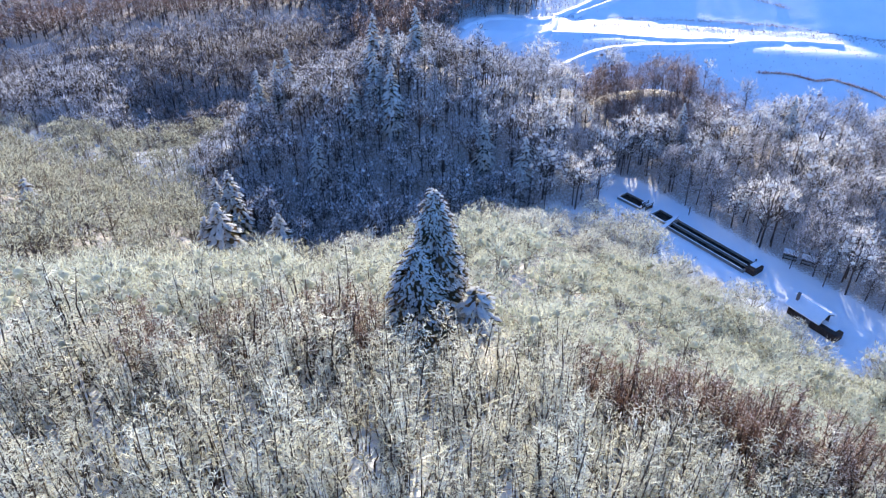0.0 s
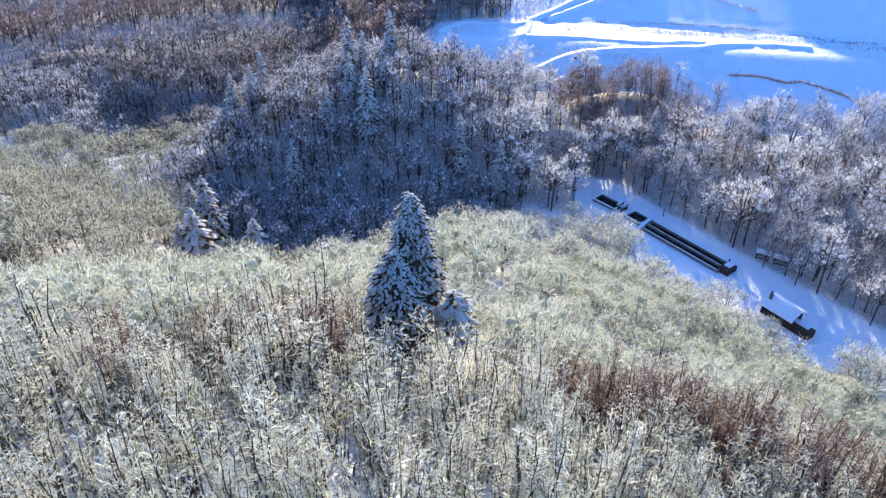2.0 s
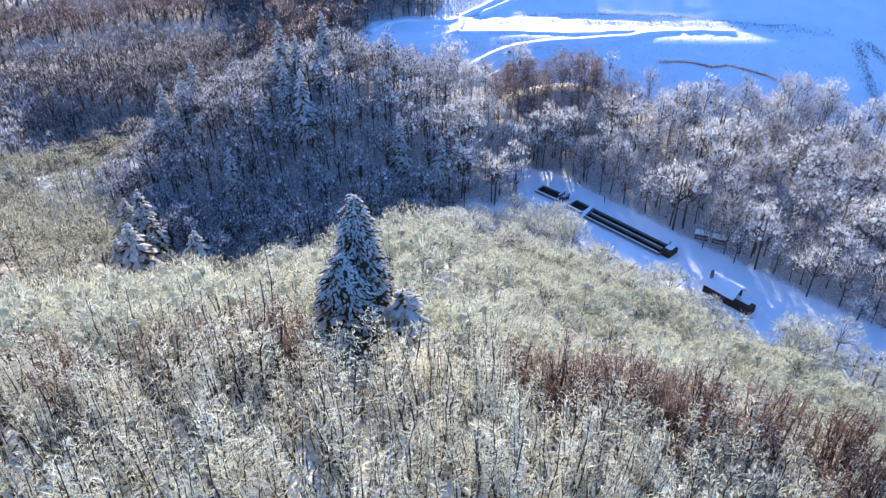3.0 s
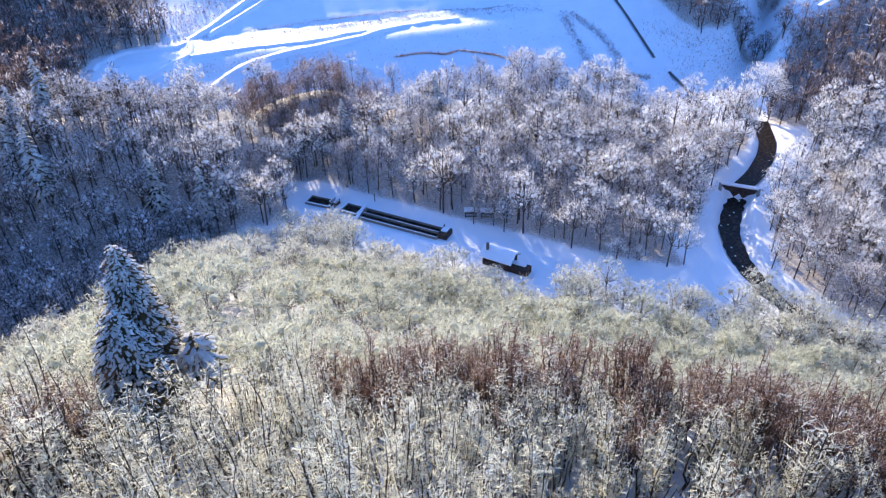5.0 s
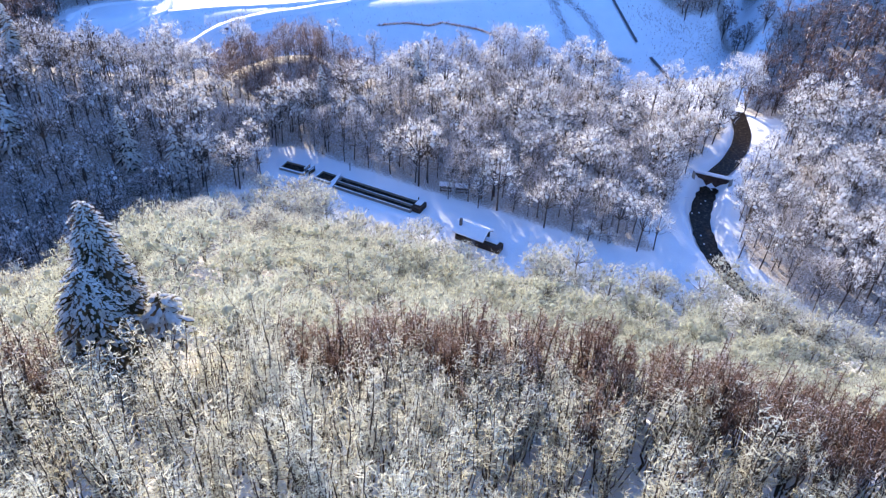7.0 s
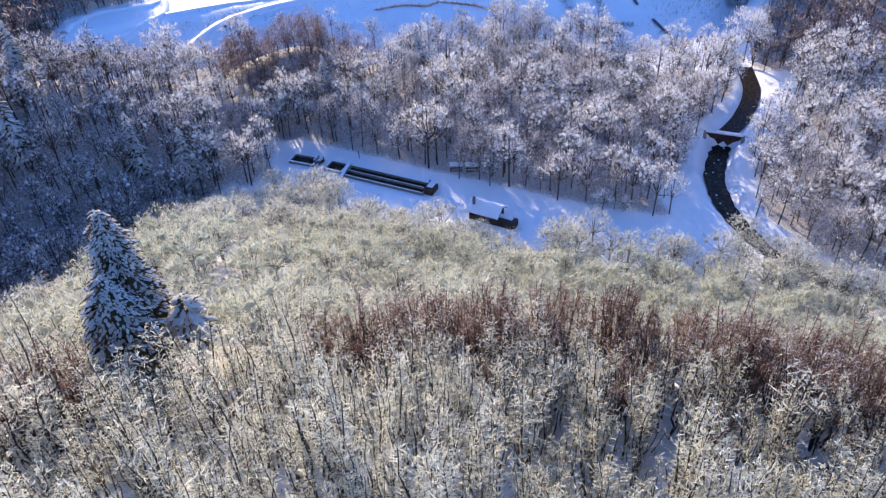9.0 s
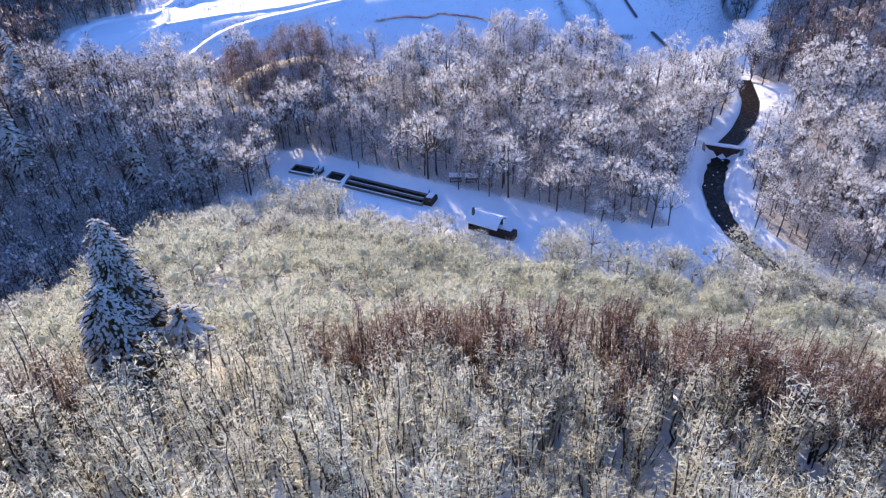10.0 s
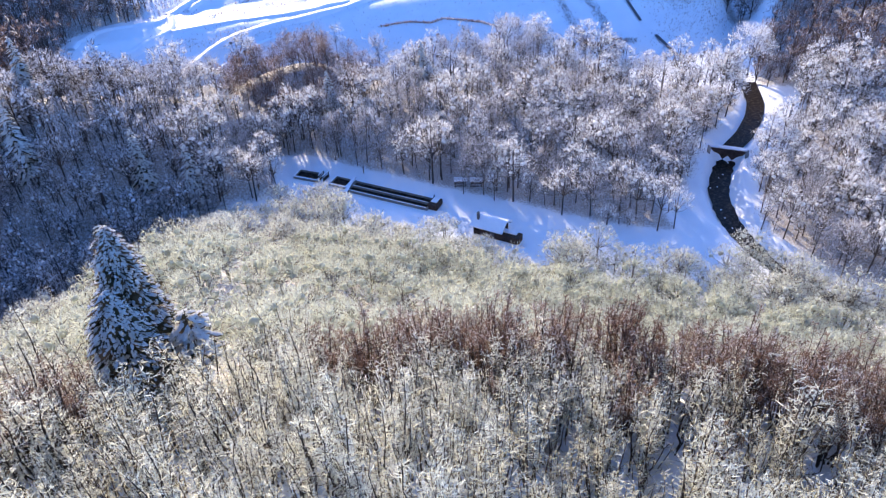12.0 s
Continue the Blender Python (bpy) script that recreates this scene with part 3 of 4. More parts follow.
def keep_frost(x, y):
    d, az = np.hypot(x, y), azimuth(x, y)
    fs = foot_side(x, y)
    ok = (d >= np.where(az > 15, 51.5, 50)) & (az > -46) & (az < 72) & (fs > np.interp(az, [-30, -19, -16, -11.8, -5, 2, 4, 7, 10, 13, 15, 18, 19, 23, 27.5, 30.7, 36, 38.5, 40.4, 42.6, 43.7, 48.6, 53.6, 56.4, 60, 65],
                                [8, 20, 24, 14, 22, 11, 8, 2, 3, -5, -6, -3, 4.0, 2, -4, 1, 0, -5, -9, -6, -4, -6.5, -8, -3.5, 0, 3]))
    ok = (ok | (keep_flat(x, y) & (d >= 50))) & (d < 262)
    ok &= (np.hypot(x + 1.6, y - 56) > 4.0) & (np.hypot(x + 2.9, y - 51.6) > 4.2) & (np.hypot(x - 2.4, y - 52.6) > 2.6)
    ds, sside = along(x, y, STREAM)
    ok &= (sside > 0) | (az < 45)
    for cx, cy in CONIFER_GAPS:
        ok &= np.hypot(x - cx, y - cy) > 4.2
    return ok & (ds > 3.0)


def keep_forest(x, y):
    d, az = np.hypot(x, y), azimuth(x, y)
    fs = foot_side(x, y)
    q = slope_q(x, y)
    ds, sside = along(x, y, STREAM)
    ok = (fs < np.where(x < 14, 11, np.where(x < 24, 3, -2))) & (x > hill_edge(y)) & (az < 72) & (q < np.interp(x, [0, 24, 59, 68, 83, 105, 119, 129, 140, 160, 200], [197, 198, 203, 201, 186, 188, 190, 182, 170, 150, 150])
                                                           + 3 * np.sin(x * 0.3) + np.where((sside < 0) & (x > 120), 40, 0)) & (d < np.where(sside < 0, 212, 240)) & (ds > np.where(y > 129, 0.5, 3.4))
    open_floor = (fs > -19) & (x > 37) & (x < 118) & (sside > 0)
    open_floor |= (ds < np.where(y > 129, 0.0, np.where(y > 100, 10.0, np.where(y > 84, 7.0, 3.5)))) & (sside < 0)
    open_floor |= (ds < np.where(y < 99, 13.0, np.where(y > 129, 0.0, np.where(y > 118, 3.6, 6.0)))) & (sside > 0)
    ok &= ~open_floor
    return ok & ~((x < -30) & (y > 188))


def grove_at(x, y):
    return ((x - 188) / 15) ** 2 + ((y - 184) / 19) ** 2 < 1 + 0.2 * np.sin(x)


def keep_far(x, y):
    d, az = np.hypot(x, y), azimuth(x, y)
    fs = foot_side(x, y)
    left = (x < np.interp(y, [222, 227, 230.5, 232, 248, 254, 262, 300], [2, 5, 8, 28, 31, 34, 34, 16])) & (bump2(x, y, 30, 248, 9, 5, 30) < 0.4) & (fs < -2) & (az > -40) & (d < 352) & (d > 190)
    left &= ~((x > hill_edge(y)) & (y < 188 + np.where(x > -30, 14, 0))) & ~keep_flat(x, y)
    right = (az > 49) & (az < 68) & (d > 206) & (d < 380) & (((x - 215) / 15) ** 2 + ((y - 172) / 17) ** 2 > 1) & ~((az < 52) & (d < 250))
    return left | grove_at(x, y) | right


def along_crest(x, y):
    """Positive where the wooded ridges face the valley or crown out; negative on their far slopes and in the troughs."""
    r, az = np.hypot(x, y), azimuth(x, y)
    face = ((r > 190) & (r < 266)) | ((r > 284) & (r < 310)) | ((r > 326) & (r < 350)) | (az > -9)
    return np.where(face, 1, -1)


def keep_brown(x, y):
    d, az = np.hypot(x, y), azimuth(x, y)
    edge = 44.4 - 1.5 * smooth(45, 60, az) + 0.8 * np.sin(az * 0.35) + 0.6 * np.sin(az * 0.9)
    crest = (az > 14) & (az < 85) & (d > edge - 1.2) & (d < 48.6)
    crest |= (az > 17) & (az < 85) & (d > 36) & (d < 46) & (waves(x, y, 5.5, 71) > 0.62 - 0.5 * smooth(38, 45, d) - 0.1 * smooth(38, 60, az))
    patch = (az > -34) & (az < -5) & (d > 43) & (d < 51.5) & (waves(x, y, 8, 72) > -0.2) & (np.sin(x * 12.99 + y * 78.23) * 43758.5 % 1 < 0.32)
    return (crest | patch) & (np.hypot(x - 0, y - 53) > 5.0)


shrubs = np.concatenate([scatter(-48, 58, 0, 54, 2.3, 11, lambda x, y: keep_shrub(x, y) & ~keep_brown(x, y)),
                         scatter(8, 48, 4, 46, 3.6, 15, lambda x, y: keep_shrub(x, y) & ~keep_brown(x, y) & (np.hypot(x, y) > 37))])
brown = scatter(-48, 58, 0, 54, 1.45, 12, keep_brown)
brown[:, 3] = 1.0 + 0.45 * (brown[:, 3] - 1.0)
clearing = (np.hypot(shrubs[:, 0], shrubs[:, 1]) < 24) & (np.random.default_rng(6).random(len(shrubs)) < 0.33)
shrubs = shrubs[~clearing]
front = (azimuth(shrubs[:, 0], shrubs[:, 1]) > 14) & (np.hypot(shrubs[:, 0], shrubs[:, 1]) > 38)
shrubs[front, 3] *= 0.92
shrub_shapes = [shrub_tree(100 + i, 8.0, 6, 300, 0.85, 0.050, 0.12, 2) for i in range(7)]
brown_shapes = [shrub_tree(200 + i, 7.2, 6, 252, 0.7, 0.048, 0.12, 2, 0.36) for i in range(4)]
plant("shrub_tree", shrubs, shrub_shapes, (BARK_STEM, SHRUB), "slim many-stemmed bare tree with snow along its twigs",
      "thicket of slim bare trees with snowy twigs", "tree", "snowy thicket on the near slope", 300, 3)
plant("brown_shrub_tree", brown, brown_shapes, (BARK, BROWN), "slim bare tree with reddish-brown twig tips and little snow",
      "thicket of reddish-brown bare trees on the crest", "tree", "brown thicket on the crest", 240, 4)

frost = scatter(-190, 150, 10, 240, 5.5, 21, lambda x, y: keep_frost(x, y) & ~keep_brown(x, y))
bank = scatter(90, 160, 4, 78, 3.6, 22, lambda x, y: (along(x, y, STREAM)[0] > 3.0) & (along(x, y, STREAM)[0] < 12) & (along(x, y, STREAM)[1] > 0) & (y < 73))
bank[:, 3] *= 1.15
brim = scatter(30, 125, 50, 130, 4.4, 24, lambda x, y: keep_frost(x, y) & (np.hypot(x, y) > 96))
frost = np.concatenate([frost, bank, brim])
frost[:, 3] = np.minimum(frost[:, 3] * (1.0 + 0.28 * waves(frost[:, 0], frost[:, 1], 15, 64)), 1.18)
frost = np.concatenate([frost, scatter(-150, -40, 120, 190, 5.0, 23, keep_flat),
                        scatter(-120, -22, 62, 125, 4.8, 25, lambda x, y: keep_frost(x, y) & (azimuth(x, y) < -12) & (np.hypot(x, y) > 78))])
beyond = np.hypot(frost[:, 0], frost[:, 1]) > np.interp(azimuth(frost[:, 0], frost[:, 1]), [-30, -12, 0], [80, 92, 112])
frost_far, frost = frost[beyond], frost[~beyond]
frost_shapes = [dome_tree(300 + i, 6.0 + 0.4 * i, 4.4, 15, 1250, 0.44, 0.082, 0.32, 0.22, 0.30) for i in range(7)]
frost_far_shapes = [dome_tree(320 + i, 5.8 + 0.4 * i, 3.8, 9, 310, 0.60, 0.135, 0.34, 0.35) for i in range(7)]
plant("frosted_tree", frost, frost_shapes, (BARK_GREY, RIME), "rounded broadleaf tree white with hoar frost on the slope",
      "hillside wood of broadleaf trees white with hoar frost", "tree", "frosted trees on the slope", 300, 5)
# far trees on the left, which take the darker twigs
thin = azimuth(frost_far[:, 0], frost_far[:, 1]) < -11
foot_shapes = [dome_tree(330 + i, 6.0 + 0.4 * i, 4.3, 13, 700, 0.50, 0.095, 0.34, 0.26, 0.24) for i in range(6)]
plant("white_frosted_tree", frost_far[~thin], foot_shapes, (BARK_GREY, RIME_FOOT), "", "frosted broadleaf trees at the foot of the slope", "woods", "", 0, 15)
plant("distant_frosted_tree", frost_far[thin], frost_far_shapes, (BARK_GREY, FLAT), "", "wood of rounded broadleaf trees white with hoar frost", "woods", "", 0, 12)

forest = np.concatenate([scatter(-80, 30, 120, 215, 3.5, 30, lambda x, y: keep_forest(x, y) & (x < 24)),
                         scatter(20, 260, 10, 240, 3.85, 31, lambda x, y: keep_forest(x, y) & (x >= 24))])
edge = np.array([(44.5, 161.5), (47.5, 164.0), (50.5, 162.5), (45.5, 166.5), (49.0, 168.0), (52.0, 166.5), (47.0, 170.5), (43.0, 165.0), (54.5, 163.0),
                 (45.5, 185.2), (49.6, 182.8), (54.1, 181.6), (58.0, 180.4), (61.8, 181.3), (47.4, 188.8), (52.2, 186.4), (56.5, 185.2), (60.6, 184.6), (64.0, 184.9), (43.8, 189.5), (55.0, 188.3)])
forest = np.concatenate([forest, np.stack([edge[:, 0], edge[:, 1], height(edge[:, 0], edge[:, 1]), np.full(len(edge), 1.15)], 1)])
fx, fy = forest[:, 0], forest[:, 1]
forest[:, 3] *= 1.0 + 0.22 * waves(fx, fy, 22, 61)
on_hill = fx < 24 + 8 * waves(fx, fy, 20, 62)
pale = ~on_hill & ((waves(fx, fy, 18, 63) > -0.12) | (fx > 128))
hill_shapes = [dome_tree(440 + i, 9.0 + 0.5 * i, 3.1, 10, 320, 0.66, 0.115, 0.36, 0.55, 0.26) for i in range(6)]
forest_shapes = [broad_tree(400 + i, 10.2 + 0.55 * i, 3.4, 0.26, 16, 620, 0.80, 0.095, 0.15, 0.9, 0.2) for i in range(7)]
pale_shapes = [dome_tree(420 + i, 10.6 + 0.55 * i, 4.0, 11, 540, 0.60, 0.105, 0.38, 0.60, 0.27) for i in range(6)]
knoll = ~on_hill & (bump2(fx, fy, 54, 181, 22, 16) > 0.4)
forest[knoll, 3] *= 0.8
plant("brown_forest_tree", forest[knoll], forest_shapes, (BARK, GROVE), "tall bare brown broadleaf tree on the knoll",
      "tall bare brown wood on the knoll", "tree", "brown trees on the knoll", 60, 17)
pale &= ~knoll
plant("forest_tree", forest[~on_hill & ~pale & ~knoll], forest_shapes, (BARK, FOREST), "tall bare broadleaf tree with frosted upper twigs",
      "tall bare broadleaf forest dusted with frost", "tree", "tall trees across the valley", 150, 6)
plant("pale_forest_tree", forest[pale], pale_shapes, (BARK, PALE), "tall broadleaf tree with a pale frosted crown",
      "broadleaf forest with pale frosted crowns", "tree", "pale frosted trees across the valley", 200, 9)
plant("hill_tree", forest[on_hill], hill_shapes, (BARK, HILL), "bare dark broadleaf tree on the shaded hill",
      "bare dark broadleaf wood on the shaded hill", "tree", "trees on the shaded hill", 200, 10)

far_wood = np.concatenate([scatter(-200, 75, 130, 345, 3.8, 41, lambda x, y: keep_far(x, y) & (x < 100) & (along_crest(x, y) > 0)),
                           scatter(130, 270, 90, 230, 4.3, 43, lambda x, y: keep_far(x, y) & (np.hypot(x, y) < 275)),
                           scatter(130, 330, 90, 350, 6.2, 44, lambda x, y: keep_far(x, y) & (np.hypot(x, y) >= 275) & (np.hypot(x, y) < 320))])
far_wood[:, 3] *= 1.15
fr, fa = np.hypot(far_wood[:, 0], far_wood[:, 1]), azimuth(far_wood[:, 0], far_wood[:, 1])
far_shapes = [dome_tree(500 + i, 8.6, 3.4, 7, 170, 0.85, 0.16, 0.18, 0.45) for i in range(5)]
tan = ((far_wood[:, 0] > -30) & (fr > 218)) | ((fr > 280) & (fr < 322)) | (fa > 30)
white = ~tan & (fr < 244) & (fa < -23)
# these far trees have the ridge shade put into their twig colour
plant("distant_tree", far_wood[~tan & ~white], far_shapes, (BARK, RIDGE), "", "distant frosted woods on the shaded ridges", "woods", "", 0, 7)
plant("white_distant_tree", far_wood[white], far_shapes, (BARK, HILL), "", "distant wood of snow-clumped trees on a spur", "woods", "", 0, 18)
plant("brown_distant_tree", far_wood[tan], far_shapes, (BARK, GROVE), "", "distant bare brown woods above the snow slope", "woods", "", 0, 16)

near_scrub = scatter(-48, 58, 2, 54, 2.3, 52, lambda x, y: keep_shrub(x, y) & (np.hypot(x, y) > 26))
near_scrub_shapes = [shrub_tree(560 + i, 3.8, 3, 27, 1.0, 0.07, 0.3, 2) for i in range(4)]
plant("sapling", near_scrub, near_scrub_shapes, (BARK_STEM, SHRUB), "", "low snowy saplings between the slim trees", "undergrowth", "", 0, 11)

scrub = np.concatenate([scatter(-70, 30, 120, 200, 3.6, 50, lambda x, y: keep_forest(x, y) & (x < 26) & (y < 182)),
                        scatter(-160, 20, 130, 280, 5.6, 53, lambda x, y: keep_far(x, y) & (np.hypot(x, y) < 255)),
                        scatter(20, 230, 60, 300, 6.6, 51, lambda x, y: keep_forest(x, y) & (x >= 26))])
scrub_shapes = [broad_tree(550 + i, 4.2, 2.4, 0.05, 5, 80, 0.85, 0.14, 0.07) for i in range(5)]
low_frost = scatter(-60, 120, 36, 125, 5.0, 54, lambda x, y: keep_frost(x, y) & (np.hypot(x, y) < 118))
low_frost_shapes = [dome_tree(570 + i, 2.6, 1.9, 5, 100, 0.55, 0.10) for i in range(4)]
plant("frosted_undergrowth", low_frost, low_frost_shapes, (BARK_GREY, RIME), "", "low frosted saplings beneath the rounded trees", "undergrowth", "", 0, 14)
plant("undergrowth", scrub, scrub_shapes, (BARK, FOREST), "", "snowy undergrowth of saplings beneath the tall trees", "undergrowth", "", 0, 8)


great = new("frosted_tree")
tagged(great, "large round broadleaf tree white with frost beside the stream", "tree")
(gw, gf), (gt, gtf), (gi, gif) = dome_tree(460, 15.0, 6.4, 24, 2600, 0.60, 0.11, 0.30, 0.35)
mesh_object("trunk", *gather([(gw, gf), (gi, gif)]), BARK_GREY, great)
mesh_object("crown", gt, gtf, PALE, great)
great.matrix_basis = at(165.8, 131.6, float(height(170, 129)) - 0.3) @ Matrix.Scale(1.2, 4)
bush_shapes = [dome_tree(340 + i, 4.0, 2.2, 8, 420, 0.42, 0.08, 0.3, 0.2, 0.3) for i in range(3)]
bushes = np.array([(x, y, float(height(x, y)), k) for x, y, k in ((25.7, 150.3, 1.2), (31.5, 149.5, 0.9), (88.1, 114.5, 0.9), (91.5, 112.5, 0.6), (84.5, 116.5, 0.7),
                                                                 (89.5, 97.5, 1.3), (93.5, 95.0, 0.9), (79.0, 121.5, 0.5), (97.5, 106.0, 0.6), (66.0, 141.0, 0.5))])
plant("frosted_bush", bushes, bush_shapes, (BARK_GREY, PALE), "round bush white with frost beside the valley floor", "", "bush", "frosted bushes by the flat", 20, 13)


def plant_conifer(name, shape, x, y, label, turn=0.0, scale=1.0, lean=(0.0, 0.0)):
    root = new(name)
    tagged(root, label, "conifer")
    (v, f), (v2, f2), (v3, f3) = shape
    mesh_object("trunk", v, f, BARK, root)
    tagged(mesh_object("foliage", v2, f2, NEEDLES, root), kind="stuff")
    tagged(mesh_object("snow_load", v3, f3, CLUMPS, root), "white snow lying on the boughs", kind="stuff")
    root.matrix_basis = Matrix.LocRotScale((x, y, float(height(x, y))), Euler((lean[0], lean[1], turn)), (scale,) * 3)
    return root


plant_conifer("conifer", conifer(600, 17.2, 3.9, 36, 22, 1.9, 0.34, 0.38, 0.50, 0.85, 20), -1.0, 56.0, "tall snow-laden conifer on the near slope")
plant_conifer("conifer", conifer(601, 12.6, 4.3, 34, 24, 1.9, 0.06, 0.52, 0.52, 0.9, 20), -2.5, 51.0, "snow-laden conifer with brown-green lower boughs", 1.0)
plant_conifer("conifer", conifer(602, 9.2, 2.9, 12, 13, 1.3, 0.45, 0.0, 0.3, 2.0), 2.7, 52.6, "small drooping conifer bent under thick snow", 2.0)

def fallen_branch(x, y, turn):
    """A broken bough that hangs in the thicket with a roll of snow along it."""
    root = new("fallen_branch")
    tagged(root, "broken bough with a thick roll of snow beside the conifers", "branch")
    g = np.random.default_rng(77)
    line3 = np.array([(0, 0, 0), (1.2, 0.2, 1.1), (2.4, 0.3, 1.5), (3.5, 0.2, 1.2), (4.3, 0.0, 0.5)])
    sub = [prism(line3, [0.09, 0.08, 0.07, 0.05, 0.02])]
    roll = [prism(line3 + np.array([0, 0, 0.13]), [0.05, 0.17, 0.20, 0.16, 0.05])]
    for k in range(9):
        u = g.uniform(0.8, 3.9)
        p = np.array([u, 0.2, np.interp(u, line3[:, 0], line3[:, 2])])
        q = p + np.array([g.uniform(0.2, 0.9), g.normal() * 0.6, g.uniform(-0.6, 0.1)])
        sub.append(prism([p, q], [0.03, 0.01]))
        roll.append(prism([p + np.array([0, 0, 0.05]), q + np.array([0, 0, 0.06])], [0.09, 0.05]))
    mesh_object("bough", *gather(sub), BARK, root)
    mesh_object("snow_load", *gather(roll), SNOW_TOP, root)
    root.matrix_basis = at(x, y, float(height(x, y)) + 3.2, turn)


fallen_branch(3.0, 51.6, -35)
small_shape, mid_shape, slim_shape = conifer(603, 8.0, 3.0, 18, 12, 1.3, load=1.8), conifer(604, 13.0, 3.5, 22, 12, 1.2, load=1.8), conifer(605, 15.6, 3.1, 26, 11, 1.3, load=2.1)
for x, y, k in ((-38.8, 108.5, 1.5), (-41.6, 109.8, 1.1), (-32.2, 122.0, 1.2), (-67.7, 105.5, 1.0)):
    plant_conifer("conifer", small_shape, x, y, "squat conifer heaped with snow among frosted trees", x, 1.15 * k)
for x, y, k in ((-42.8, 129.7, 1.25), (-46.0, 131.0, 1.05), (-53.6, 158.8, 0.6), (-82.3, 166.9, 0.6), (-108.2, 167.8, 0.55)):
    plant_conifer("conifer", mid_shape, x, y, "broad snow-covered conifer at the foot of the slope", x, k)
for x, y, k in ((-16.4, 170.7, 1.05), (-12.9, 169.1, 0.85), (-6.8, 176.0, 0.95), (-15.6, 161.1, 1.0), (-11.7, 155.9, 1.15), (-38.5, 178.0, 1.0), (-45.5, 174.0, 1.0),
                (-40.6, 173.9, 0.95), (-27.7, 146.6, 0.90), (8.7, 152.5, 0.95), (17.8, 149.0, 0.95), (-20.5, 158.0, 0.85), (56.6, 165.5, 0.90), (82.7, 165.7, 0.95)):
    plant_conifer("conifer", slim_shape, x, y, "slim dark conifer lightly snowed on the wooded hill", x, k)


# ---------------------------------------------------------------- valley floor
def ribbon(name, pts, width, lift, mat, label, category, kind="structure", level=False, skirt=0.0, z=None, wob=0.0):
    """A strip that follows the ground along a line; level strips are benches cut into the slope."""
    pts = np.array(pts, float)
    seg = np.r_[0, np.cumsum(np.hypot(*np.diff(pts, axis=0).T))]
    n = max(4, int(seg[-1] / 1.5))
    u = np.linspace(0, seg[-1], n)
    x, y = np.interp(u, seg, pts[:, 0]), np.interp(u, seg, pts[:, 1])
    for _ in range(3):
        x[1:-1], y[1:-1] = (x[:-2] + 2 * x[1:-1] + x[2:]) / 4, (y[:-2] + 2 * y[1:-1] + y[2:]) / 4
    tx, ty = np.gradient(x), np.gradient(y)
    ln = np.hypot(tx, ty) + 1e-9
    nxv, nyv = -ty / ln, tx / ln
    g = np.random.default_rng(len(name) + n)
    w = width / 2 * (1 + wob * g.normal(size=n))
    lx, ly, rx, ry = x + nxv * w, y + nyv * w, x - nxv * w, y - nyv * w
    if z is not None:
        lz = rz = np.full(n, z) if np.isscalar(z) else np.interp(u, np.linspace(0, seg[-1], len(z)), z)
    elif level:
        lz = rz = np.maximum(height(x, y), (height(lx, ly) + height(rx, ry)) / 2) + lift
    else:
        lz, rz = height(lx, ly) + lift, height(rx, ry) + lift
    rows = [np.stack([lx, ly, lz], 1), np.stack([rx, ry, rz], 1)]
    if skirt:
        rows = [rows[0] + np.stack([nxv, nyv, -skirt + 0 * x], 1)] + rows + [rows[1] + np.stack([-nxv, -nyv, -skirt + 0 * x], 1)]
    m = len(rows)
    V = np.concatenate(rows)
    F = []
    for k in range(m - 1):
        for i2 in range(n - 1):
            a0, a1, b0, b1 = k * n + i2, k * n + i2 + 1, (k + 1) * n + i2, (k + 1) * n + i2 + 1
            F += [(a0, b0, b1), (a0, b1, a1)]
    return tagged(mesh_object(name, V, F, mat), label, category, kind=kind)


down = [(133.0, 106.0), (127, 102), (120.5, 96.3), (114.8, 87.2), (112.3, 80), (110.8, 74), (112, 60), (126, 36), (150, 8)]
ribbon("water", down, 4.6, 0, WATER, "dark shallow stream running between snowy banks", "stream", z=-2.9, wob=0.08)
ribbon("water", [(164.5, 130.0), (162, 126.7), (157, 120), (150.8, 114.8), (142, 109.6), (134.0, 106.6)], 4.4, 0, WATER, "dark water of the stream above the weir", "stream", z=-0.55)


def weir():
    root = new("weir")
    tagged(root, "low concrete weir with snow on its crest across the stream", "weir")
    root.matrix_basis = at(133.3, 106.5, 0, -49)
    part("wall", box_bm(8.4, 0.9, 4.2, at(0, 0, -2.15), 0.06), WET_WALL, root, "wet dark brown concrete")
    part("wing_wall", box_bm(0.8, 3.2, 4.1, at(-4.3, -1.4, -2.0), 0.06), CONCRETE, root)
    part("wing_wall", box_bm(0.8, 3.2, 4.1, at(4.3, -1.4, -2.0), 0.06), CONCRETE, root)
    part("snow_cap", box_bm(8.6, 1.3, 0.35, at(0, 0.1, 0.1), 0.14, 0.03), SNOW_TOP, root, "rounded white snow cap")


weir()


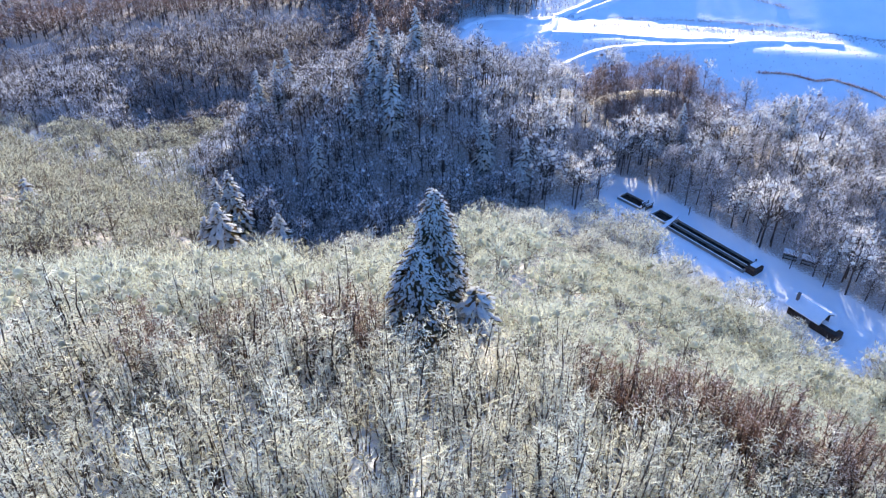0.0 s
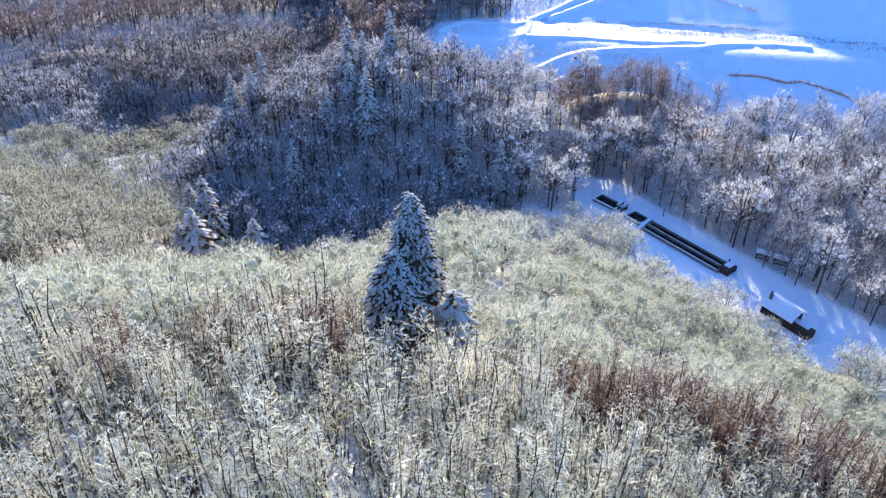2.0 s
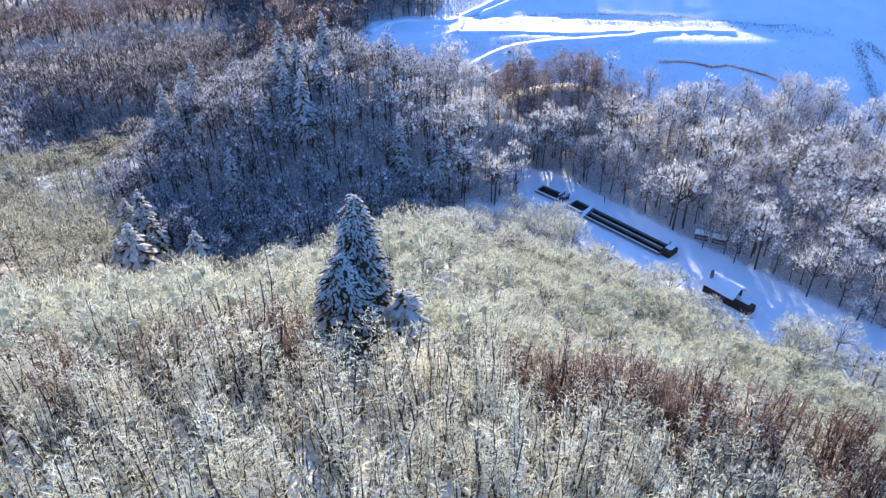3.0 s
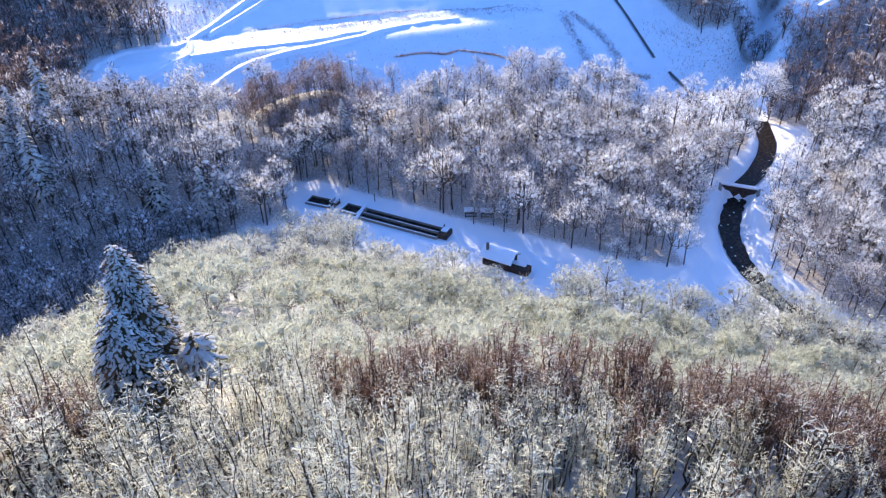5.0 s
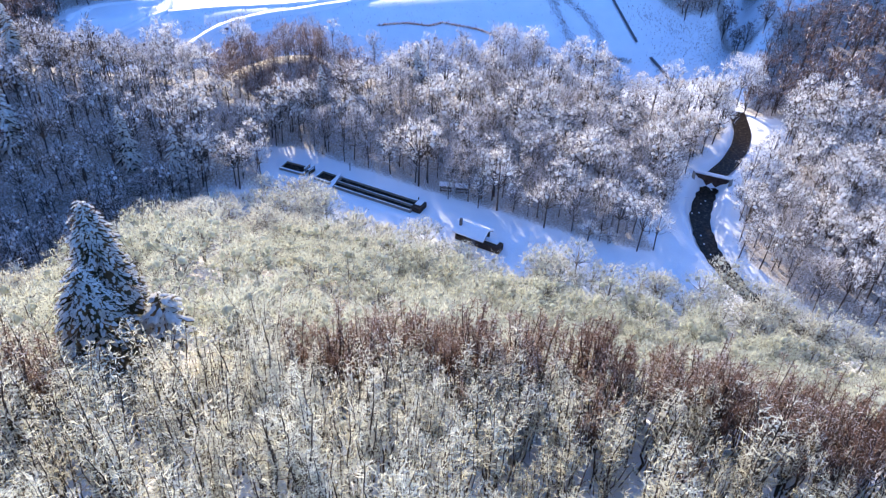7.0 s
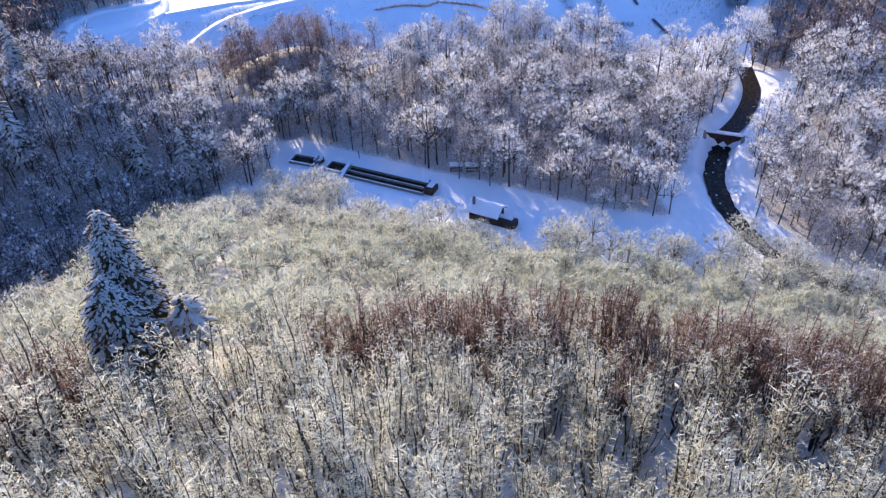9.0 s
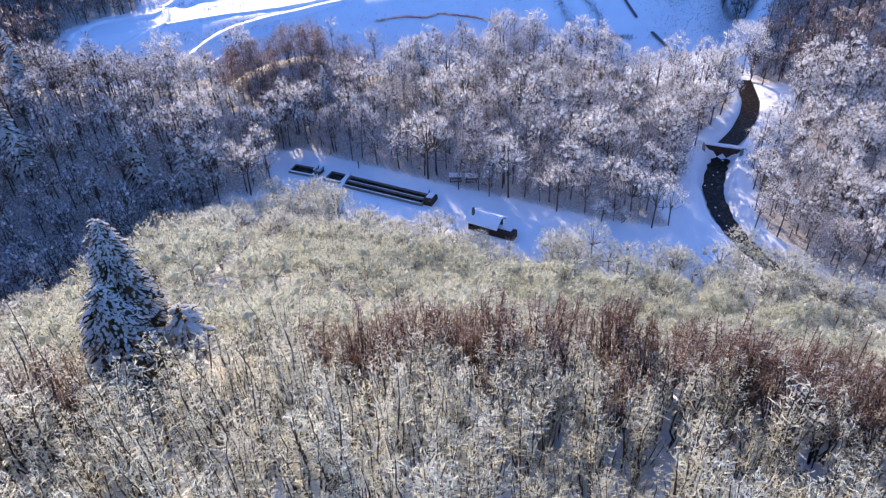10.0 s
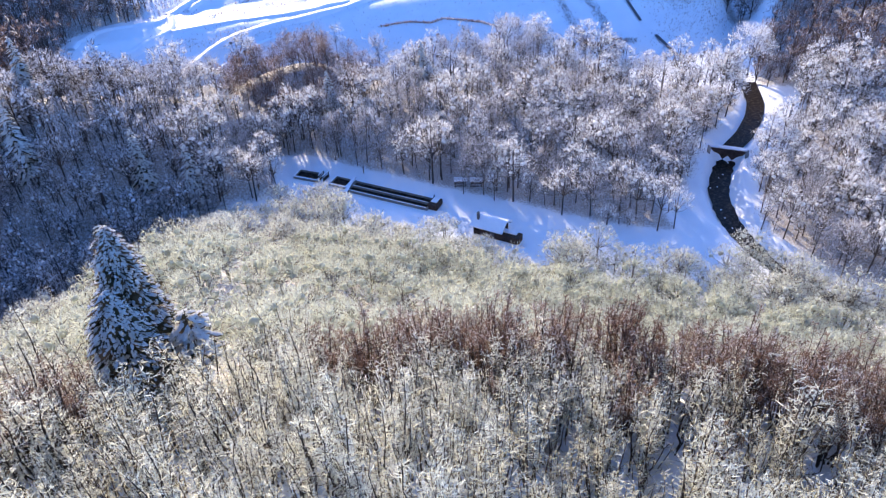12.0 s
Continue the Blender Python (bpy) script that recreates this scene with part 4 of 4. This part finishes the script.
def raceway():
    """Concrete rearing channels with dark water, a footbridge plank and a sluice."""
    root = new("raceway")
    tagged(root, "long concrete water channels with dark water and snowy rims", "raceway")
    L, W = 19.9, 4.0
    root.matrix_basis = at(55.9, 131.4, 0.0, -54)
    for k, yy in enumerate((-W / 2, 0.0, W / 2)):
        part("long_wall", box_bm(L, 0.28, 1.0, at(0, yy, 0.2), 0.03), CONCRETE, root)
        part("snow_cap", box_bm(L * 0.98, 0.20 if k != 1 else 0.12, 0.10, at(0, yy, 0.73), 0.04, 0.012), SNOW_TOP, root)
    for xx in (-L / 2, L / 2):
        part("end_wall", box_bm(0.3, W + 0.3, 1.0, at(xx, 0, 0.2), 0.03), CONCRETE, root)
    for yy in (-W / 4, W / 4):
        part("water_surface", box_bm(L - 0.4, W / 2 - 0.3, 0.1, at(0, yy, 0.12)), WATER, root, "still black water")
    part("footbridge", box_bm(0.7, W + 2.4, 0.18, at(-L / 2 - 0.2, -0.4, 0.88, 12), 0.04), TIMBER, root, "plank footbridge under snow")
    part("snow_cap", box_bm(0.8, W + 2.5, 0.16, at(-L / 2 - 0.2, -0.4, 1.04, 12), 0.06, 0.02), SNOW_TOP, root)
    part("sluice_box", box_bm(2.2, W * 0.8, 1.3, at(L / 2 + 1.0, 0.2, 0.55), 0.05), TIMBER, root, "dark wooden sluice box")
    part("sluice_post", box_bm(0.2, 0.2, 2.0, at(L / 2 + 0.2, 1.6, 0.9), 0.02), TIMBER, root)
    part("sluice_post", box_bm(0.2, 0.2, 1.8, at(L / 2 + 2.0, -1.2, 0.8), 0.02), TIMBER, root)
    part("snow_cap", box_bm(1.4, W * 0.45, 0.22, at(L / 2 + 0.9, 0.7, 1.28), 0.08, 0.03), SNOW_TOP, root)


def settling_tank(x, y, turn, L, W, label):
    root = new("settling_tank")
    tagged(root, label, "tank", "water tanks on the valley floor")
    root.matrix_basis = at(x, y, 0, turn)
    part("water_surface", box_bm(L - 0.3, W - 0.3, 0.1, at(0, 0, 0.1)), WATER, root, "still black water")
    for yy in (-W / 2, W / 2):
        part("long_wall", box_bm(L, 0.26, 0.9, at(0, yy, 0.2), 0.03), CONCRETE, root)
        part("snow_cap", box_bm(L, 0.36, 0.14, at(0, yy, 0.7), 0.05, 0.015), SNOW_TOP, root)
    for xx in (-L / 2, L / 2):
        part("end_wall", box_bm(0.26, W, 0.9, at(xx, 0, 0.2), 0.03), CONCRETE, root)
        part("snow_cap", box_bm(0.4, W, 0.14, at(xx, 0, 0.7), 0.05, 0.015), SNOW_TOP, root)


raceway()
settling_tank(48.6, 142.2, -54, 4.4, 3.4, "square concrete tank of dark water beside the channels")
settling_tank(43.3, 149.0, -50, 6.2, 3.2, "small concrete tank of dark water with a snowy rim")


def gate_frame(x, y, turn, label):
    root = new("gate_frame")
    tagged(root, label, "sluice gate")
    root.matrix_basis = at(x, y, 0, turn)
    for xx in (-1.1, 1.1):
        part("post", box_bm(0.16, 0.16, 1.7, at(xx, 0, 0.7), 0.02), TIMBER, root)
    part("beam", box_bm(2.6, 0.18, 0.18, at(0, 0, 1.5), 0.02), TIMBER, root)
    part("snow_cap", box_bm(2.6, 0.28, 0.16, at(0, 0, 1.66), 0.06, 0.02), SNOW_TOP, root)
    part("gate_board", box_bm(2.0, 0.08, 0.8, at(0, 0, 0.55), 0.01), TIMBER, root)


gate_frame(46.3, 145.7, 35, "small dark timber sluice gate capped with snow")
gate_frame(45.6, 146.7, 40, "dark timber sluice frame between two tanks")


def cabin():
    root = new("cabin")
    tagged(root, "small dark timber cabin under a thick snowy roof", "cabin")
    root.matrix_basis = at(67.8, 108.2, 0, -57)
    L, W, H = 6.0, 3.8, 2.2
    for yy in (-W / 2, W / 2):
        part("wall", box_bm(L, 0.16, H + 0.6, at(0, yy, H / 2 - 0.3), 0.01), TIMBER, root)
    for xx in (-L / 2, L / 2):
        bm = bmesh.new()
        prof = [(-W / 2, -0.6), (W / 2, -0.6), (W / 2, H), (0, H + 1.1), (-W / 2, H)]
        f0 = [bm.verts.new((xx - 0.08, a1, b1)) for a1, b1 in prof]
        f1 = [bm.verts.new((xx + 0.08, a1, b1)) for a1, b1 in prof]
        bm.faces.new(f0[::-1]), bm.faces.new(f1)
        for k in range(5):
            bm.faces.new((f0[k], f0[(k + 1) % 5], f1[(k + 1) % 5], f1[k]))
        part("gable_wall", bm, TIMBER, root)
    sl = math.atan2(1.1, W / 2)
    for sgn in (-1, 1):
        run = W / 2 / math.cos(sl) + 0.6
        m = at(0, sgn * (W / 4 + 0.22), H + 0.46) @ Matrix.Rotation(-sgn * sl, 4, "X")
        part("roof", box_bm(L + 1.2, run, 0.12, m, 0.01), METAL, root)
        part("snow_cap", box_bm(L + 1.3, run + 0.1, 0.42, m @ Matrix.Translation((0, 0, 0.27)), 0.16, 0.03), SNOW_TOP, root, "thick white snow on the roof")
    part("door", box_bm(0.95, 0.08, 1.95, at(1.2, -W / 2 - 0.12, 0.95), 0.01), METAL, root)
    win = part("window", box_bm(1.2, 0.08, 0.9, at(-2.2, -W / 2 - 0.12, 1.5), 0.01), WATER, root, "dark window pane")
    part("window_frame", box_bm(1.4, 0.06, 1.1, at(-2.2, -W / 2 - 0.10, 1.5), 0.01), TIMBER, win)
    part("chimney", box_bm(0.5, 0.5, 2.0, at(-L / 2 + 0.6, -0.9, H + 1.7), 0.03), METAL, root, "dark stove chimney")
    part("annex_wall", box_bm(4.0, 2.2, 1.9, at(L / 2 + 2.0, -0.8, 0.6), 0.02), TIMBER, root, "low dark lean-to")
    part("snow_cap", box_bm(3.0, 1.2, 0.25, at(L / 2 + 1.6, -0.3, 1.65), 0.09, 0.03), SNOW_TOP, root)


cabin()


def rack(x, y, turn, label):
    root = new("timber_rack")
    tagged(root, label, "rack", "timber racks at the wood's edge")
    root.matrix_basis = at(x, y, float(height(x, y)), turn)
    for xx in (-1.2, 1.2):
        for yy in (-0.6, 0.6):
            part("post", box_bm(0.14, 0.14, 1.9, at(xx, yy, 0.7), 0.02), TIMBER, root)
    for yy in (-0.6, 0.6):
        part("beam", box_bm(2.7, 0.14, 0.14, at(0, yy, 1.6), 0.02), TIMBER, root)
        part("beam", box_bm(2.7, 0.14, 0.14, at(0, yy, 0.4), 0.02), TIMBER, root)
    part("snow_cap", box_bm(2.9, 1.6, 0.36, at(0, 0, 1.85), 0.14, 0.04), SNOW_TOP, root)


rack(71.2, 126.6, -30, "open timber rack with a snow-covered top")
rack(74.2, 124.6, -30, "open timber rack with a snow-covered top")

post = part("marker_post", box_bm(0.16, 0.16, 2.4, at(0, 0, 0.9), 0.02), TIMBER)
post.location = (54.8, 143.4, 0)
tagged(post, "thin dark marker post standing in the snow", "post")

# ---------------------------------------------------------------- snow slope
for pts, w in (([(5.2, 222.4), (9.1, 227.8), (13.4, 230.4), (19.6, 230.0), (28.8, 227.5), (33.9, 229.5)], 1.7),
               ([(33.5, 231.0), (37.8, 233.1), (42.5, 235.8), (48.6, 239.9), (56.4, 244.2), (70, 251)], 1.7),
               ([(39.1, 231.0), (44.0, 233.7), (52.3, 237.4), (63.3, 242.5), (78, 249)], 1.4),
               ([(17.7, 213.7), (22.1, 215.7), (26.5, 217.6), (30.2, 218.4), (33.1, 225.1), (33.9, 229.5)], 2.2),
               ([(27.9, 199.6), (30.9, 202.1), (36.8, 206.4), (42.4, 209.0), (47.8, 210.2), (57.2, 210.3), (67.2, 209.1), (77.8, 208.5), (85.6, 209.6), (97.3, 210.2), (112, 207)], 1.9),
               ([(36.0, 197.5), (42.4, 201.6), (49.8, 204.1), (58.5, 204.9), (64.8, 203.4), (71.8, 199.1), (76.3, 194.0)], 1.4),
               ([(31.6, 218.7), (46.0, 217.3), (68.3, 212.4), (82.7, 211.5)], 1.3),
               ([(213.0, 156.8), (218, 157.2), (225.3, 156.7)], 1.6),
               ([(195.6, 190.1), (204, 186), (210.8, 183.5)], 1.6)):
    ribbon("road", pts, w, 0.5, SNOW_TOP, "flat snow track packed across the white slope", "track", level=True, skirt=1.4, wob=0.18)
for pts, w in (([(165.1, 210.8), (163.6, 199), (161.9, 187.2), (157.9, 167.4)], 0.9), ([(158.2, 160.8), (158.6, 151.0)], 1.0),
               ([(163.6, 205.4), (172.4, 204.6), (177.3, 201.7)], 0.7), ([(205.8, 179.3), (207.9, 164.0)], 0.7)):
    ribbon("drain", pts, w, 0.3, METAL, "dark open drain running down the snow slope", "drain", wob=0.05)


def brush_line(pts, label, spread, count, seed, tall=1.0):
    """Bare scrub that sticks out of the snow along a line."""
    g = np.random.default_rng(seed)
    pts = np.array(pts, float)
    seg = np.r_[0, np.cumsum(np.hypot(*np.diff(pts, axis=0).T))]
    u = g.uniform(0, seg[-1], count)
    x, y = np.interp(u, seg, pts[:, 0]) + g.normal(size=count) * spread, np.interp(u, seg, pts[:, 1]) + g.normal(size=count) * spread
    base = np.stack([x, y, height(x, y) - 0.05], 1)
    V, F = slivers(base, g.normal(size=(count, 3)) * 0.6 + np.array([0, 0, 0.8]), tall * g.uniform(0.3, 0.9, count), np.full(count, 0.16 * tall), g)
    tagged(mesh_object("scrub", V, F, BROWN), label, "scrub", kind="stuff")


brush_line([(85.1, 196.7), (91.9, 195.6), (95, 194.6), (99.5, 192.1), (104, 192.3), (107.9, 189.9), (113, 187), (117.8, 181.9)], "dark ragged line of scrub along a bank in the snow", 0.20, 1500, 1)
brush_line([(143.3, 195.8), (141.1, 186.2), (138.9, 175.5), (136.2, 166.1)], "bare scrub scattered down the snow slope", 1.0, 1000, 2)
brush_line([(145.7, 194.6), (148.7, 183.4), (148.3, 173.9), (144.4, 165.8)], "bare scrub scattered beside the drain", 0.9, 1100, 3)
brush_line([(137.8, 165.3), (147.2, 163.9), (151.8, 161.6)], "reddish scrub along the foot of the slope", 0.5, 700, 9)
brush_line([(69.8, 246.0), (87.9, 237.5), (97.1, 231.1), (103.6, 227.5)], "thin line of scrub on the upper snow slope", 0.4, 500, 4)
brush_line([(30, 214), (80, 206), (135, 190)], "sparse dead stalks poking through the snow slope", 7.0, 900, 5)
brush_line([(28, 236), (40, 243), (54, 256), (70, 266)], "bare scrub and saplings beside the diagonal track", 5.0, 2200, 7, 1.3)
brush_line([(30, 214), (41, 209), (48, 212), (62, 206)], "dead stalks along the lower track", 1.6, 500, 8)
brush_line([(44, 224.5), (66, 221.5), (90, 217), (120, 210), (138, 200)], "broken rows of dead stalks along the snow bench", 1.2, 1300, 10)
brush_line([(50, 229.0), (66, 226.5), (84, 223.0), (105, 217.8), (132, 206.4)], "dead stalks along the upper rim of the snow bench", 0.3, 800, 11)
brush_line([(164.6, 178), (170.6, 172), (176, 167)], "bare scrub scattered over the snow below the grove", 3.2, 700, 12)
brush_line([(158, 153.5), (168, 160), (186, 159), (193, 165)], "bare scrub on the snowy flat below the grove", 4.6, 1300, 6, 1.1)


# ---------------------------------------------------------------- stones in the stream
def stone_shape(seed):
    g = random.Random(seed)
    bm = bmesh.new()
    bmesh.ops.create_icosphere(bm, subdivisions=2, radius=0.5)
    for v in bm.verts:
        v.co *= 1 + g.uniform(-0.16, 0.16)
        v.co.z *= 0.65
    return bm


def cap_shape(seed):
    bm = stone_shape(seed)
    bmesh.ops.bisect_plane(bm, geom=bm.verts[:] + bm.edges[:] + bm.faces[:], plane_co=(0, 0, 0.06), plane_no=(0, 0, -1), clear_outer=True)
    for v in bm.verts:
        v.co *= 1.06
        v.co.z += 0.05
    return bm


STONE = make_plain("wet_stone", (0.04, 0.037, 0.034), (0.13, 0.12, 0.11), 2.0, 0.6, 0.3)
gs = random.Random(77)
stones = []
for k in range(10):
    u = gs.uniform(0, 0.72) ** 0.9 * 6
    i0 = int(u)
    ax, ay = down[i0]
    bx, by = down[i0 + 1]
    f = u - i0
    x, y = ax + (bx - ax) * f, ay + (by - ay) * f
    side = gs.choice((-1, 1)) * gs.uniform(0.2, 2.2)
    ln = math.hypot(bx - ax, by - ay)
    x, y = x - (by - ay) / ln * side, y + (bx - ax) / ln * side
    sz = gs.uniform(0.25, 0.5)
    m = Matrix.LocRotScale((x, y, -2.92), Euler((0, 0, gs.uniform(0, 6))), (sz, sz * gs.uniform(0.7, 1.1), sz))
    if k < 4:
        root = new("stone")
        tagged(root, "rounded wet stone with a snow cap in the stream", "stone", "stones in the stream")
        part("rock", stone_shape(k), STONE, root)
        part("snow_cap", cap_shape(k), SNOW_TOP, root)
        root.matrix_basis = m
        stones.append(root)
    else:
        copy_thing(stones[k % 4], Matrix()).matrix_basis = m

# ---------------------------------------------------------------- dead stalks under the woods
px_, py_ = GX.ravel(), GY.ravel()
stalks = (((foot_side(px_, py_) > 6) & (np.hypot(px_, py_) > 24) & (along(px_, py_, STREAM)[0] > 5)) | keep_forest(px_, py_) | keep_far(px_, py_)).astype(float).reshape(GX.shape)
stalks[np.hypot(GX, GY) < 50] *= 0.6
for _ in range(2):
    stalks[1:-1, 1:-1] = (stalks[1:-1, 1:-1] * 2 + stalks[:-2, 1:-1] + stalks[2:, 1:-1] + stalks[1:-1, :-2] + stalks[1:-1, 2:]) / 6
ground.data.attributes.new("stalks", "FLOAT", "POINT").data.foreach_set("value", stalks.ravel().astype(np.float32))
